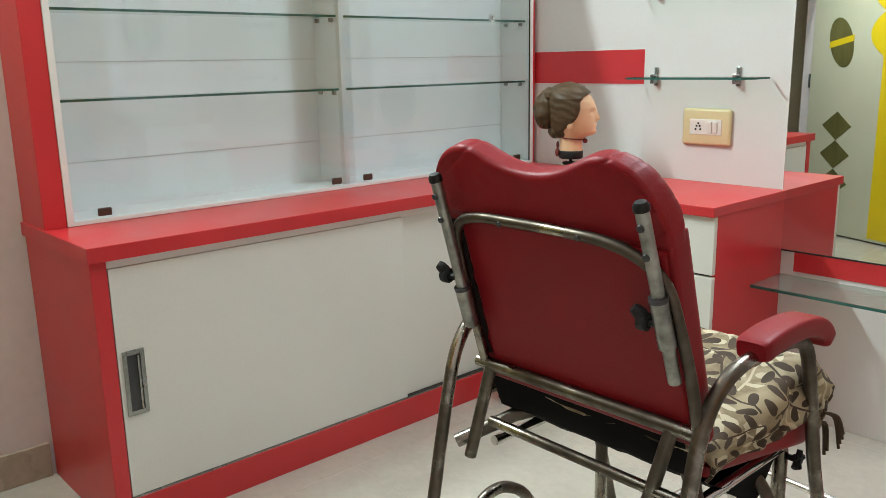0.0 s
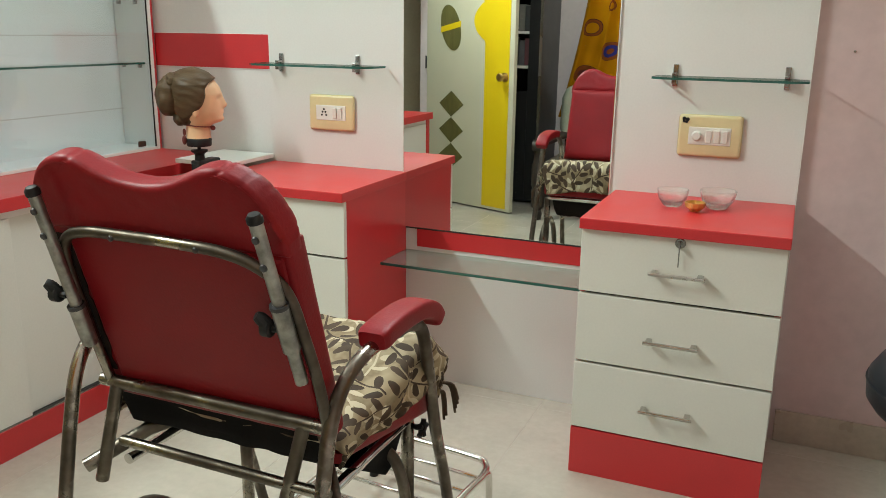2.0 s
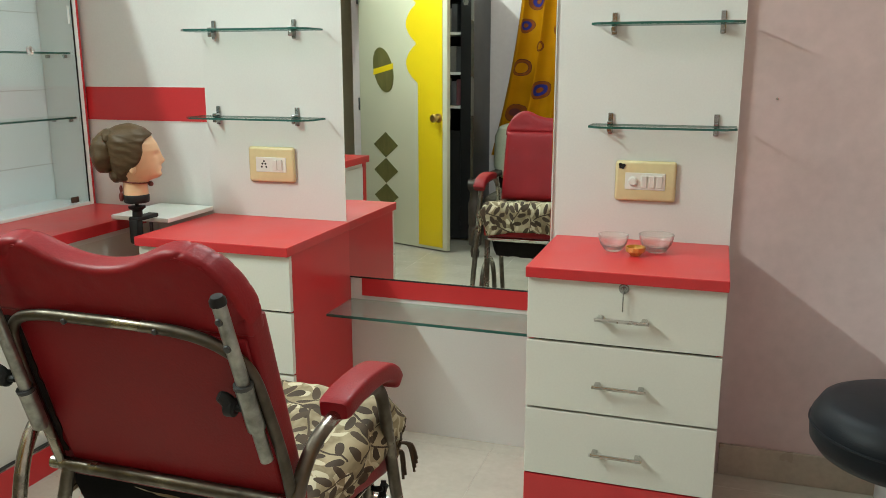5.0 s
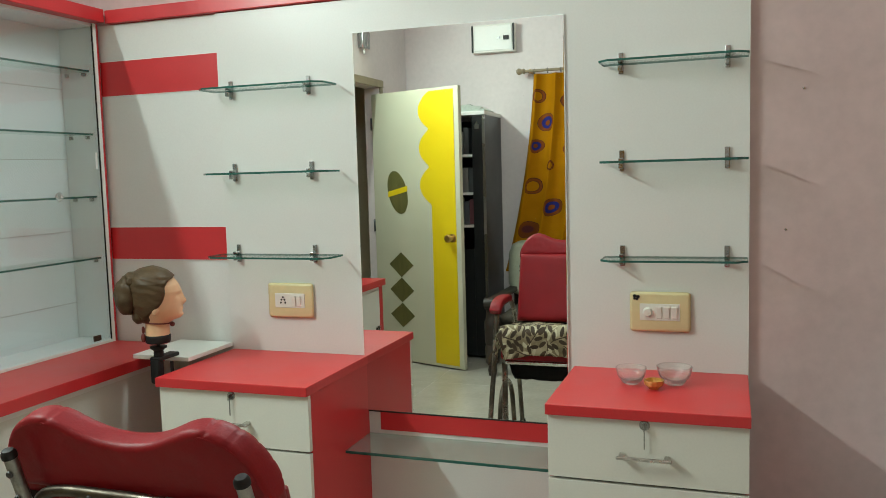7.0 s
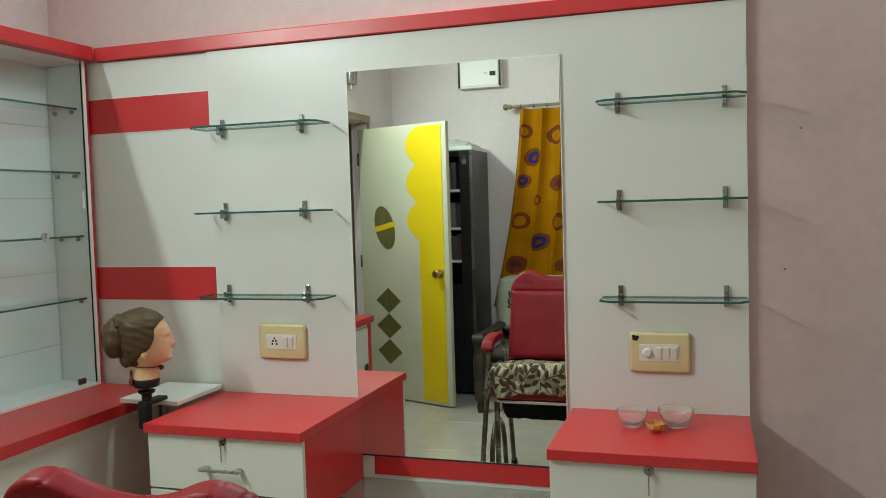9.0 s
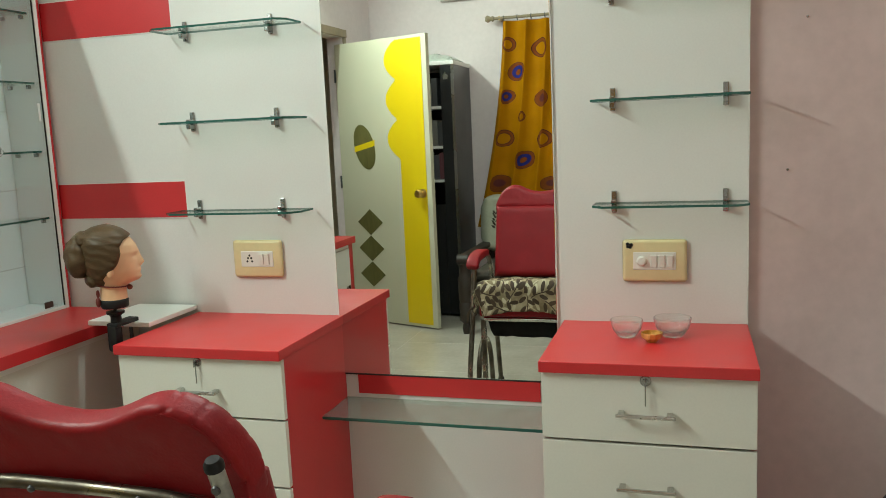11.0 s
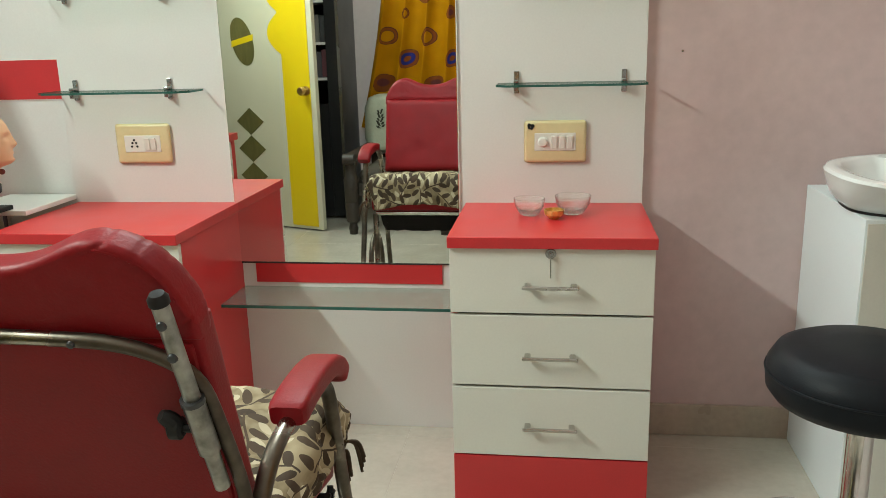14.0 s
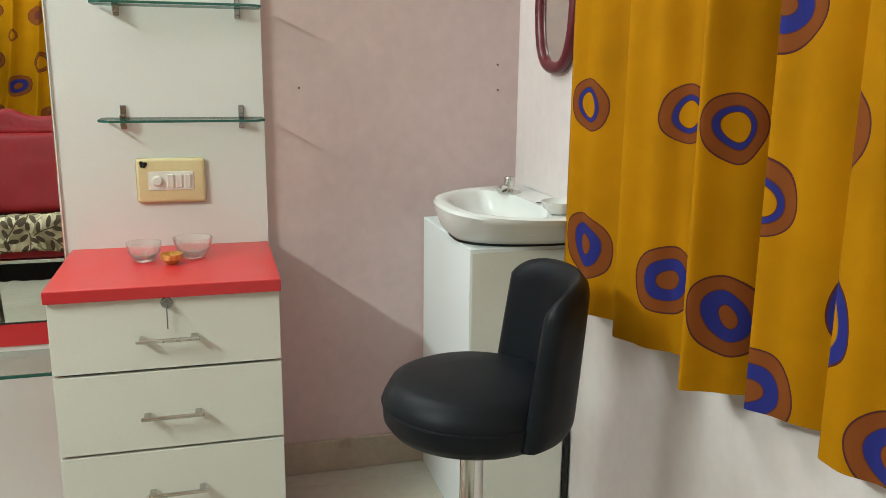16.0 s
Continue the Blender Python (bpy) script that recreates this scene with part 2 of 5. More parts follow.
def moved(bm, m):
    bmesh.ops.transform(bm, matrix=m, verts=bm.verts)
    return bm


def mesh_object(name, bm, mat, angle=0):
    bmesh.ops.recalc_face_normals(bm, faces=bm.faces)
    me = bpy.data.meshes.new(name)
    if angle:
        for f in bm.faces:
            f.smooth = True
    limit = radians(angle or 35)
    for e in bm.edges:
        if len(e.link_faces) == 2 and (e.calc_face_angle(0) > limit or not (e.link_faces[0].smooth and e.link_faces[1].smooth)):
            e.smooth = False
    bm.to_mesh(me)
    bm.free()
    me.materials.append(mat)
    return new(name, me)


def part(name, bm, mat, parent, label="", angle=0):
    ob = mesh_object(name, bm, mat, angle)
    ob.parent = parent
    if label:
        ob["label"] = label
    return ob


def thing(name, at, label, category, group="", rz=0.0):
    e = new(name)
    e.empty_display_size = 0.1
    e.matrix_basis = pose(*at, 0, 0, rz)
    return tagged(e, label, category, group)


def structure(name, bm, mat, label, category):
    return tagged(mesh_object(name, bm, mat), label, category, "", "structure")


# ---- room ----
W, E_, S, N, C = -2.475, 0.81, -0.97, 2.724, 2.9   # inner faces of the walls, ceiling

north = structure("wall_north", boxes((W - 0.12, E_ + 0.12, N, N + 0.12, -0.02, C + 0.1)), M["pink"], "pink painted plaster wall behind the panelling", "wall")
structure("wall_east", boxes((E_, E_ + 0.12, S - 0.12, N, -0.02, C + 0.1)), M["pale"], "pale pink painted wall beside the basin", "wall")
structure("wall_south", boxes((W - 0.12, E_, S - 0.12, S, -0.02, C + 0.1)), M["pale"], "pale pink painted wall with a curtained window", "wall")
# west wall with its doorway
DY0, DY1, DZ = -0.42, 0.42, 2.03
structure("wall_west", boxes((W - 0.12, W, S, DY0, -0.02, C + 0.1), (W - 0.12, W, DY1, N, -0.02, C + 0.1), (W - 0.12, W, DY0, DY1, DZ, C + 0.1)), M["pale"], "pale pink painted wall with an open doorway", "wall")
structure("wall_passage", boxes((W - 0.8, W - 0.7, S - 0.3, N, -0.02, C + 0.1), (W - 0.7, W - 0.12, S - 0.3, S - 0.2, -0.02, C + 0.1), (W - 0.7, W - 0.12, DY1 + 0.6, DY1 + 0.7, -0.02, C + 0.1)), M["plaster"], "plain plaster wall of the passage", "wall")
structure("ceiling", boxes((W - 1.2, E_ + 0.12, S - 0.3, N + 0.12, C, C + 0.12)), M["ceiling"], "plain white painted ceiling", "ceiling")
floor = structure("floor", boxes((W - 1.2, E_ + 0.12, S - 0.3, N + 0.12, -0.06, -0.0008)), M["grout"], "floor of large glossy cream vitrified tiles", "floor")

# skirting
structure("baseboard_north", boxes((0.06, E_, N - 0.012, N, 0, 0.105, 0.003)), M["skirting"], "beige stone skirting along the pink wall", "baseboard")
structure("baseboard_west", boxes((W, W + 0.012, DY1 + 0.07, 0.755, 0, 0.105, 0.003)), M["skirting"], "beige stone skirting tile", "baseboard")
structure("baseboard_south", boxes((W, E_, S, S + 0.012, 0, 0.105, 0.003)), M["skirting"], "beige stone skirting tile", "baseboard")

# ---- wall panelling round the mirror ----
panel = structure("wall_panel", boxes((-2.30, -1.764, 2.710, N, 0, 1.98, 0.001), (-1.764, 0.043, 2.70, N, 0, 1.98, 0.001)), M["panel"], "white laminate wall panelling with red bands", "wall panel")
part("red_band", boxes((-2.29, -1.766, 2.7055, 2.7105, 1.714, 1.842)), M["red"], panel, "red laminate band")
part("red_band", boxes((-2.29, -1.766, 2.7055, 2.7105, 1.088, 1.210)), M["red"], panel, "red laminate band")
part("red_band", boxes((-1.166, -0.559, 2.695, 2.7005, 0.494, 0.5595)), M["red"], panel, "red laminate band")
for za, zb in ((1.714, 1.842), (1.088, 1.210)):
    part("joint_strip", boxes((-1.766, -1.7637, 2.7045, 2.7095, za, zb)), M["white_edge"], panel)
    for z in (za - 0.0025, zb + 0.0003):
        part("joint_strip", boxes((-2.29, -1.7637, 2.7065, 2.7095, z, z + 0.0022)), M["white_edge"], panel)
part("cornice", boxes((-2.24, 0.043, 2.686, N, 1.982, 2.031, 0.003)), M["red"], panel, "red laminate cornice")
part("edge_band", boxes((0.0432, 0.0452, 2.699, N, 0, 1.98)), M["white_edge"], panel)

mirror = tagged(mesh_object("mirror", boxes((-1.219, -0.500, 2.693, 2.699, 0.562, 1.866, 0.0015)), M["mirror"]), "large frameless rectangular mirror fixed to the white panel", "mirror")
part("lower_edge", boxes((-1.219, -0.500, 2.694, 2.6995, 0.557, 0.5615)), M["gap"], mirror, "dark tarnished lower edge")
part("side_edge", boxes((-1.2215, -1.2193, 2.693, 2.6995, 0.562, 1.866)), M["white_edge"], mirror)
part("side_edge", boxes((-0.4997, -0.4975, 2.693, 2.6995, 0.562, 1.866)), M["white_edge"], mirror)


# ---- glass shelves on brackets ----
def glass_shelf(x0, x1, z, bx):
    s = thing("glass_shelf", ((x0 + x1) / 2, 2.70, z), "clear green-edged glass shelf on two metal brackets", "shelf", "glass wall shelves")
    w = (x1 - x0) / 2
    bm = bmesh.new()
    c, d = 0.03, 0.125
    outline = [(-w, 0), (-w, -d + c), (-w + c, -d), (w - c, -d), (w, -d + c), (w, 0)]
    lo = [bm.verts.new((x, y - 0.012, -0.003)) for x, y in outline]
    hi = [bm.verts.new((x, y - 0.012, 0.003)) for x, y in outline]
    bm.faces.new(lo[::-1]), bm.faces.new(hi)
    part("glass", bm, M["glass"], s)
    bm = bmesh.new()
    for i in (1, 2, 3, 5):
        (xa, ya), (xb, yb) = outline[i], outline[(i + 1) % 6]
        q = [bm.verts.new((xa, ya - 0.012, -0.0032)), bm.verts.new((xb, yb - 0.012, -0.0032)), bm.verts.new((xb, yb - 0.012, 0.0032)), bm.verts.new((xa, ya - 0.012, 0.0032))]
        bm.faces.new(q)
    part("glass_edge", bm, M["glass_edge"], s, "dark green ground glass edge").visible_shadow = False
    for x, turn in ((-w, 1), (w, -1)):
        part("end_edge", boxes((min(x, x + turn * 0.0015), max(x, x + turn * 0.0015), -d + c - 0.012, -0.012, -0.0032, 0.0032)), M["glass_edge"], s)
    for x in bx:
        x -= (x0 + x1) / 2
        bm = boxes((x - 0.0075, x + 0.0075, -0.008, -0.0005, -0.028, 0.036, 0.002), (x - 0.007, x + 0.007, -0.034, -0.006, 0.0035, 0.012, 0.002), (x - 0.007, x + 0.007, -0.034, -0.006, -0.020, -0.0035, 0.002))
        part("bracket", bm, M["nickel"], s, "brushed metal clamp bracket")
    return s


for z in (1.699, 1.404, 1.110):
    glass_shelf(-1.772, -1.284, z, (-1.709, -1.396))
    glass_shelf(-0.378, 0.041, z, (-0.325, -0.017))

low = thing("glass_ledge", (-0.845, 2.70, 0.475), "wide glass ledge between the two drawer units", "shelf")
bm = boxes((-0.364, 0.364, -0.20, -0.001, -0.004, 0.004))
part("glass", bm, M["dusty_glass"], low).visible_shadow = False
part("glass_edge", boxes((-0.364, 0.364, -0.2025, -0.2002, -0.0045, 0.0045)), M["glass_edge"], low, "dark green ground glass edge")


# ---- drawer units ----
def handle_bm(x, z):
    bm = bmesh.new()
    for s in (-1, 1):
        box(bm, x + s * 0.058 - 0.008, x + s * 0.058 + 0.008, -0.030, 0.0, z - 0.006, z + 0.006, 0.003)
    box(bm, x - 0.072, x + 0.072, -0.034, -0.026, z - 0.005, z + 0.005, 0.003)
    return bm


def drawer_unit(x0, x1, label):
    cx, w = (x0 + x1) / 2, (x1 - x0) / 2
    u = thing("drawer_unit", (cx, 2.264, 0), label, "drawer unit", "drawer units")
    d = 0.435
    part("side_panel", boxes((-w + 0.004, -w + 0.020, 0.018, d, 0, 0.726)), M["red"], u, "red laminate side panel")
    part("side_panel", boxes((w - 0.020, w - 0.004, 0.018, d, 0, 0.726)), M["red"], u, "red laminate side panel")
    part("carcass", boxes((-w + 0.021, w - 0.021, 0.022, d, 0.142, 0.724)), M["gap"], u)
    part("plinth", boxes((-w + 0.004, w - 0.004, 0.0, 0.0175, 0, 0.141, 0.001)), M["red"], u, "red laminate plinth")
    part("top", boxes((-w, w, -0.016, d, 0.7265, 0.756, 0.002)), M["red"], u, "red laminate top")
    for i, (za, zb) in enumerate(((0.5510, 0.7245), (0.3490, 0.5440), (0.1455, 0.3420))):
        dr = part("drawer_front", boxes((-w + 0.004, w - 0.004, 0.0, 0.0175, za, zb, 0.0012)), M["white"], u, "white laminate drawer front")
        hz = (0.628, 0.437, 0.238)[i]
        part("handle", handle_bm(0, hz), M["satin"], dr, "brushed metal bar handle")
        if i == 0:
            bm = lathe(bmesh.new(), [(0, 0.006), (0.006, 0.006), (0.007, 0.004), (0.012, 0.004), (0.014, 0.0), (0, 0)], 20)
            part("lock", moved(bm, pose(0, 0, 0.711, 90)), M["nickel"], dr, "round metal drawer lock")
            bm = boxes((-0.0012, 0.0012, -0.020, -0.006, 0.700, 0.716, 0.0005))
            box(bm, -0.0015, 0.0015, -0.013, -0.010, 0.650, 0.702, 0.0006)
            part("key", bm, M["nickel"], dr, "small metal key hanging in the lock")
    return u


drawer_unit(-1.754, -1.207, "white three-drawer unit with red top and sides")
drawer_unit(-0.481, 0.044, "white three-drawer unit with red top and plinth")

# ---- long base cabinet with sliding doors, counter, and the glazed display above ----
base = thing("base_cabinet", (-1.985, 1.70, 0), "long low white sliding-door cabinet framed in red", "cabinet")
Y0, Y1 = 0.766 - 1.70, 2.698 - 1.70
part("end_panel", boxes((-0.485, 0.0, Y0, Y0 + 0.040, 0, 0.728, 0.001)), M["red"], base, "red laminate end panel")
part("plinth", boxes((-0.02, 0.002, Y0 + 0.0405, Y1, 0, 0.092, 0.001)), M["red"], base, "red laminate plinth")
part("carcass", boxes((-0.485, -0.035, Y0 + 0.041, Y1, 0.0, 0.727)), M["white"], base)
part("track", boxes((-0.034, -0.001, Y0 + 0.041, Y1, 0.0925, 0.098)), M["nickel"], base, "metal sliding-door track")
part("rail", boxes((-0.034, -0.006, Y0 + 0.041, Y1, 0.705, 0.727)), M["white_edge"], base)
part("track_groove", boxes((-0.0175, -0.0008, 0.036, Y1, 0.0982, 0.0996)), M["gap"], base, "dark empty door track")
door_a = part("sliding_door", boxes((-0.016, -0.002, Y0 + 0.043, 0.035, 0.099, 0.704, 0.001)), M["white"], base, "white laminate sliding door")
part("sliding_door", boxes((-0.033, -0.019, -0.02, Y1, 0.099, 0.704, 0.001)), M["white"], base, "white laminate sliding door")
hy = 0.848 - 1.70
bm = boxes((-0.002, 0.0015, hy - 0.028, hy - 0.017, 0.318, 0.490, 0.001), (-0.002, 0.0015, hy + 0.017, hy + 0.028, 0.318, 0.490, 0.001), (-0.002, 0.0015, hy - 0.017, hy + 0.017, 0.478, 0.490), (-0.002, 0.0015, hy - 0.017, hy + 0.017, 0.318, 0.330))
pull = part("recessed_pull", bm, M["nickel"], door_a, "recessed metal finger pull")
part("recess", boxes((-0.0018, -0.0012, hy - 0.017, hy + 0.017, 0.330, 0.478)), M["charcoal"], door_a)
part("pull_lip", boxes((-0.0012, 0.004, hy + 0.008, hy + 0.013, 0.333, 0.475)), M["nickel"], door_a)

counter = thing("counter", (-2.22, 1.70, 0.7285), "long red laminate counter over the base cabinet", "counter")
part("top", boxes((W + 2.222, 0.2515, 0.7605 - 1.70, 0.998, 0.0, 0.0375, 0.001)), M["red"], counter)
part("front_edge", boxes((0.2517, 0.254, 0.758 - 1.70, 0.998, 0.0, 0.0372, 0.0006)), M["red"], counter, "red laminate edge band")
part("end_edge", boxes((W + 2.222, 0.2515, 0.758 - 1.70, 0.7603 - 1.70, 0.0, 0.0372, 0.0006)), M["red"], counter, "red laminate edge band")

disp = thing("display_cabinet", (-2.285, 1.70, 0.7665), "tall white display cabinet with glass shelves and red frame", "display cabinet")
H0, H1 = 0.0, 1.985 - 0.7665
ya, yb, ym = 0.835 - 1.70, 2.672 - 1.70, 1.757 - 1.70
part("end_panel", boxes((-0.188, 0.0, 0.765 - 1.70, ya - 0.012, H0, H1, 0.001)), M["red"], disp, "red laminate end panel")
part("end_panel", boxes((-0.188, 0.0, yb + 0.012, 2.698 - 1.70, H0, H1, 0.001)), M["red"], disp, "red laminate end panel")
part("top", boxes((-0.188, 0.045, 0.758 - 1.70, 2.685 - 1.70, H1 + 0.0005, H1 + 0.050, 0.003)), M["red"], disp, "red laminate cornice")
part("back", boxes((-0.185, -0.165, ya - 0.012, yb + 0.012, 0.0, H1)), M["display_white"], disp)
# grooves drawn as thin raised strips, their shade put into the grey
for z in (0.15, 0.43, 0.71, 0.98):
    part("groove_shade", boxes((-0.1652, -0.1635, ya, ym - 0.012, z, z + 0.0025)), M["groove_shade"], disp)
    part("groove_shade", boxes((-0.1652, -0.1635, ym + 0.012, yb, z, z + 0.0025)), M["groove_shade"], disp)
part("lining", boxes((-0.1645, -0.002, ya - 0.0115, ya, 0.012, H1 - 0.012)), M["display_white"], disp)
part("lining", boxes((-0.1645, -0.002, yb, yb + 0.0115, 0.012, H1 - 0.012)), M["display_white"], disp)
part("lining", boxes((-0.1645, -0.002, ya - 0.0115, yb + 0.0115, 0.0005, 0.0115)), M["display_white"], disp)
part("lining", boxes((-0.1645, -0.002, ya - 0.0115, yb + 0.0115, H1 - 0.0115, H1 - 0.0005)), M["display_white"], disp)
part("divider", boxes((-0.1645, -0.016, ym - 0.009, ym + 0.009, 0.012, H1 - 0.012)), M["display_white"], disp)
part("frame_strip", boxes((-0.001, 0.003, ya - 0.0115, ya + 0.006, 0.0005, H1)), M["white_edge"], disp)
part("frame_strip", boxes((-0.001, 0.003, yb - 0.004, yb + 0.0115, 0.0005, H1)), M["white_edge"], disp)
part("channel", boxes((-0.004, 0.001, yb - 0.0070, yb - 0.0045, 0.0115, H1 - 0.002)), M["gap"], disp, "dark sliding-door channel")
part("frame_strip", boxes((-0.001, 0.003, ya + 0.006, yb - 0.006, 0.0005, 0.010)), M["white_edge"], disp)
for za in (1.096, 1.332, 1.570, 1.808):
    z = za - 0.7665
    for a, b in ((ya, ym - 0.009), (ym + 0.009, yb)):
        sh = part("shelf", boxes((-0.155, -0.030, a + 0.003, b - 0.003, z - 0.003, z + 0.003)), M["glass"], disp, "green-edged glass shelf")
        part("glass_edge", boxes((-0.0298, -0.0275, a + 0.003, b - 0.003, z - 0.0035, z + 0.0035)), M["glass_edge"], sh).visible_shadow = False
        for y in (a + 0.008, b - 0.008):
            for x in (-0.05, -0.13):
                part("shelf_pin", boxes((x - 0.006, x + 0.006, y - 0.007, y + 0.007, z - 0.018, z - 0.0045, 0.002)), M["nickel"], sh)
p1 = part("glass_door", boxes((-0.014, -0.010, ya + 0.004, ym + 0.03, 0.012, H1 - 0.012)), M["pane"], disp, "clear sliding glass door")
p2 = part("glass_door", boxes((-0.008, -0.004, ym - 0.03, yb - 0.002, 0.012, H1 - 0.012)), M["pane"], disp, "clear sliding glass door")
for y, p in ((0.925, p1), (1.70, p1), (1.830, p2), (2.59, p2)):
    part("pull", boxes((-0.0035, 0.004, y - 0.019 - 1.70, y + 0.019 - 1.70, 0.018, 0.040, 0.003)), M["dark_wood"], p, "small brown finger pull")

part("sticker", boxes((-0.0036, -0.0030, 2.645 - 1.70, 2.656 - 1.70, 1.437 - 0.7665, 1.500 - 0.7665)), M["white_edge"], p2, "small white paper sticker")
part("suction_hook", moved(lathe(bmesh.new(), [(0, 0.0), (0.016, 0.0), (0.017, 0.003), (0.008, 0.008), (0.006, 0.016), (0, 0.017)], 18), pose(-0.0035, 2.451 - 1.70, 1.338 - 0.7665, 0, 90, 0)), M["clear"], p2, "clear plastic suction hook")

# ---- salon chair ----
def fabric_material():
    """Cream cotton printed with dark brown leaves in pairs along curved stems."""
    m = material("leaf_print_cotton", (0.6, 0.52, 0.38), 0.8)
    v = coords(m, "UV")
    col = ramp(m, noise_tex(m, v, 11.0, 3.0), [(0.38, (0.355, 0.285, 0.172)), (0.50, (0.21, 0.157, 0.084)), (0.62, (0.40, 0.335, 0.215))])

    def vec(op, a, b):
        n = m.node_tree.nodes.new("ShaderNodeVectorMath")
        n.operation = op
        for i, q in enumerate((a, b)):
            if isinstance(q, tuple):
                n.inputs[i].default_value = q
            elif q is not None:
                link(m, q, n.inputs[i])
        return n.outputs[0]

    leaves = ((-0.30, 0.14, 60), (-0.16, -0.16, -55), (0.04, 0.17, 50), (0.18, -0.13, -50), (0.32, 0.15, 40), (0.44, -0.02, -8))
    for shift, seed, tone, size in (((0.13, 0.37, 0), 1.7, (0.53, 0.46, 0.315), 0.85), ((0.0, 0.0, 0), 3.1, (0.046, 0.026, 0.012), 1.0), ((0.5, 0.5, 0), 8.4, (0.062, 0.036, 0.017), 1.0)):
        q = vec("ADD", vec("MULTIPLY", v, (8.2, 8.2, 0)), shift)
        cell = vec("FLOOR", q, None)
        wn = m.node_tree.nodes.new("ShaderNodeTexWhiteNoise")
        link(m, vec("ADD", cell, (seed, seed, 0)), wn.inputs["Vector"])
        turn = m.node_tree.nodes.new("ShaderNodeVectorRotate")
        turn.rotation_type = "Z_AXIS"
        link(m, vec("ADD", vec("SUBTRACT", q, cell), (-0.5, -0.5, 0)), turn.inputs["Vector"])
        link(m, math_node(m, "MULTIPLY", wn.outputs["Value"], 6.283), turn.inputs["Angle"])
        p = turn.outputs[0]
        xyz = m.node_tree.nodes.new("ShaderNodeSeparateXYZ")
        link(m, p, xyz.inputs[0])
        bend = math_node(m, "MULTIPLY", math_node(m, "SINE", math_node(m, "MULTIPLY", xyz.outputs[0], 5.0)), 0.05)
        near = math_node(m, "LESS_THAN", math_node(m, "ABSOLUTE", math_node(m, "SUBTRACT", xyz.outputs[1], bend)), 0.018)
        mask = math_node(m, "MULTIPLY", near, math_node(m, "LESS_THAN", math_node(m, "ABSOLUTE", xyz.outputs[0]), 0.42))
        for x, y, ang in leaves:
            mp = m.node_tree.nodes.new("ShaderNodeMapping")
            mp.vector_type = "TEXTURE"
            mp.inputs["Location"].default_value = (x, y, 0)
            mp.inputs["Rotation"].default_value = (0, 0, radians(ang))
            mp.inputs["Scale"].default_value = (0.158 * size, 0.070 * size, 1)
            link(m, p, mp.inputs[0])
            ln = m.node_tree.nodes.new("ShaderNodeVectorMath")
            ln.operation = "LENGTH"
            link(m, mp.outputs[0], ln.inputs[0])
            mask = math_node(m, "MAXIMUM", mask, math_node(m, "LESS_THAN", ln.outputs["Value"], 1.0))
        col = mix_colour(m, mask, col, tone)
    link(m, col, bsdf(m).inputs["Base Color"])
    bump(m, noise_tex(m, v, 420.0, 2.0), 0.15, 0.002)
    return m


M["leaf_print"] = fabric_material()


def pad(w, h, d, crown, nx=28, nz=28, round_=0.06):
    """An upholstered pad standing in the x-z plane, its front towards +y, padded by crown."""
    bm = bmesh.new()
    sides = []
    for front in (True, False):
        grid = []
        for j in range(nz + 1):
            row = []
            for i in range(nx + 1):
                a, b = 2 * i / nx - 1, 2 * j / nz - 1
                x = a * w
                zz = (b + 1) / 2 * h
                edge = min(1 - abs(a), 1 - abs(b))
                k = min(1.0, edge / 0.22)
                bulge = math.sqrt(max(0.0, 1 - (1 - k) ** 2))
                cut = max(0.0, (abs(a) - (1 - round_ / w)) * w / round_) * max(0.0, (abs(b) - (1 - 2 * round_ / h)) * h / (2 * round_))
                x -= math.copysign(cut * round_ * 0.3, a)
                zz -= math.copysign(cut * round_ * 0.3, b)
                y = (d / 2 + crown * bulge) if front else (-d / 2 - 0.25 * crown * bulge)
                crease = noise.noise(Vector((x * 22, y * 10, zz * 22))) * 0.0035 + noise.noise(Vector((x * 60, 3.0, zz * 60))) * 0.0015
                y += crease * (1.6 if edge < 0.25 else 0.6)
                zz += crease * (0.9 if b > 0.9 else 0.0)
                row.append(bm.verts.new((x, y * (0.35 + 0.65 * min(1, k * 2)) if edge < 0.11 else y, zz)))
            grid.append(row)
        sides.append(grid)
        for j in range(nz):
            for i in range(nx):
                q = (grid[j][i], grid[j][i + 1], grid[j + 1][i + 1], grid[j + 1][i])
                bm.faces.new(q if not front else q[::-1])
    f, b = sides
    border = [(0, i) for i in range(nx)] + [(j, nx) for j in range(nz)] + [(nz, nx - i) for i in range(nx)] + [(nz - j, 0) for j in range(nz)]
    for k in range(len(border)):
        (j0, i0), (j1, i1) = border[k], border[(k + 1) % len(border)]
        bm.faces.new((f[j0][i0], f[j1][i1], b[j1][i1], b[j0][i0]))
    return bm


chair = thing("salon_chair", (-0.815, 1.02, 0), "red leatherette salon chair on a worn steel tube frame", "chair")
LEAN_BACK = 17.0


def on_back(bm):
    """Lays a piece built upright on to the leaning back."""
    return moved(bm, pose(0, 0.113, 0.60, LEAN_BACK, 0, 0))


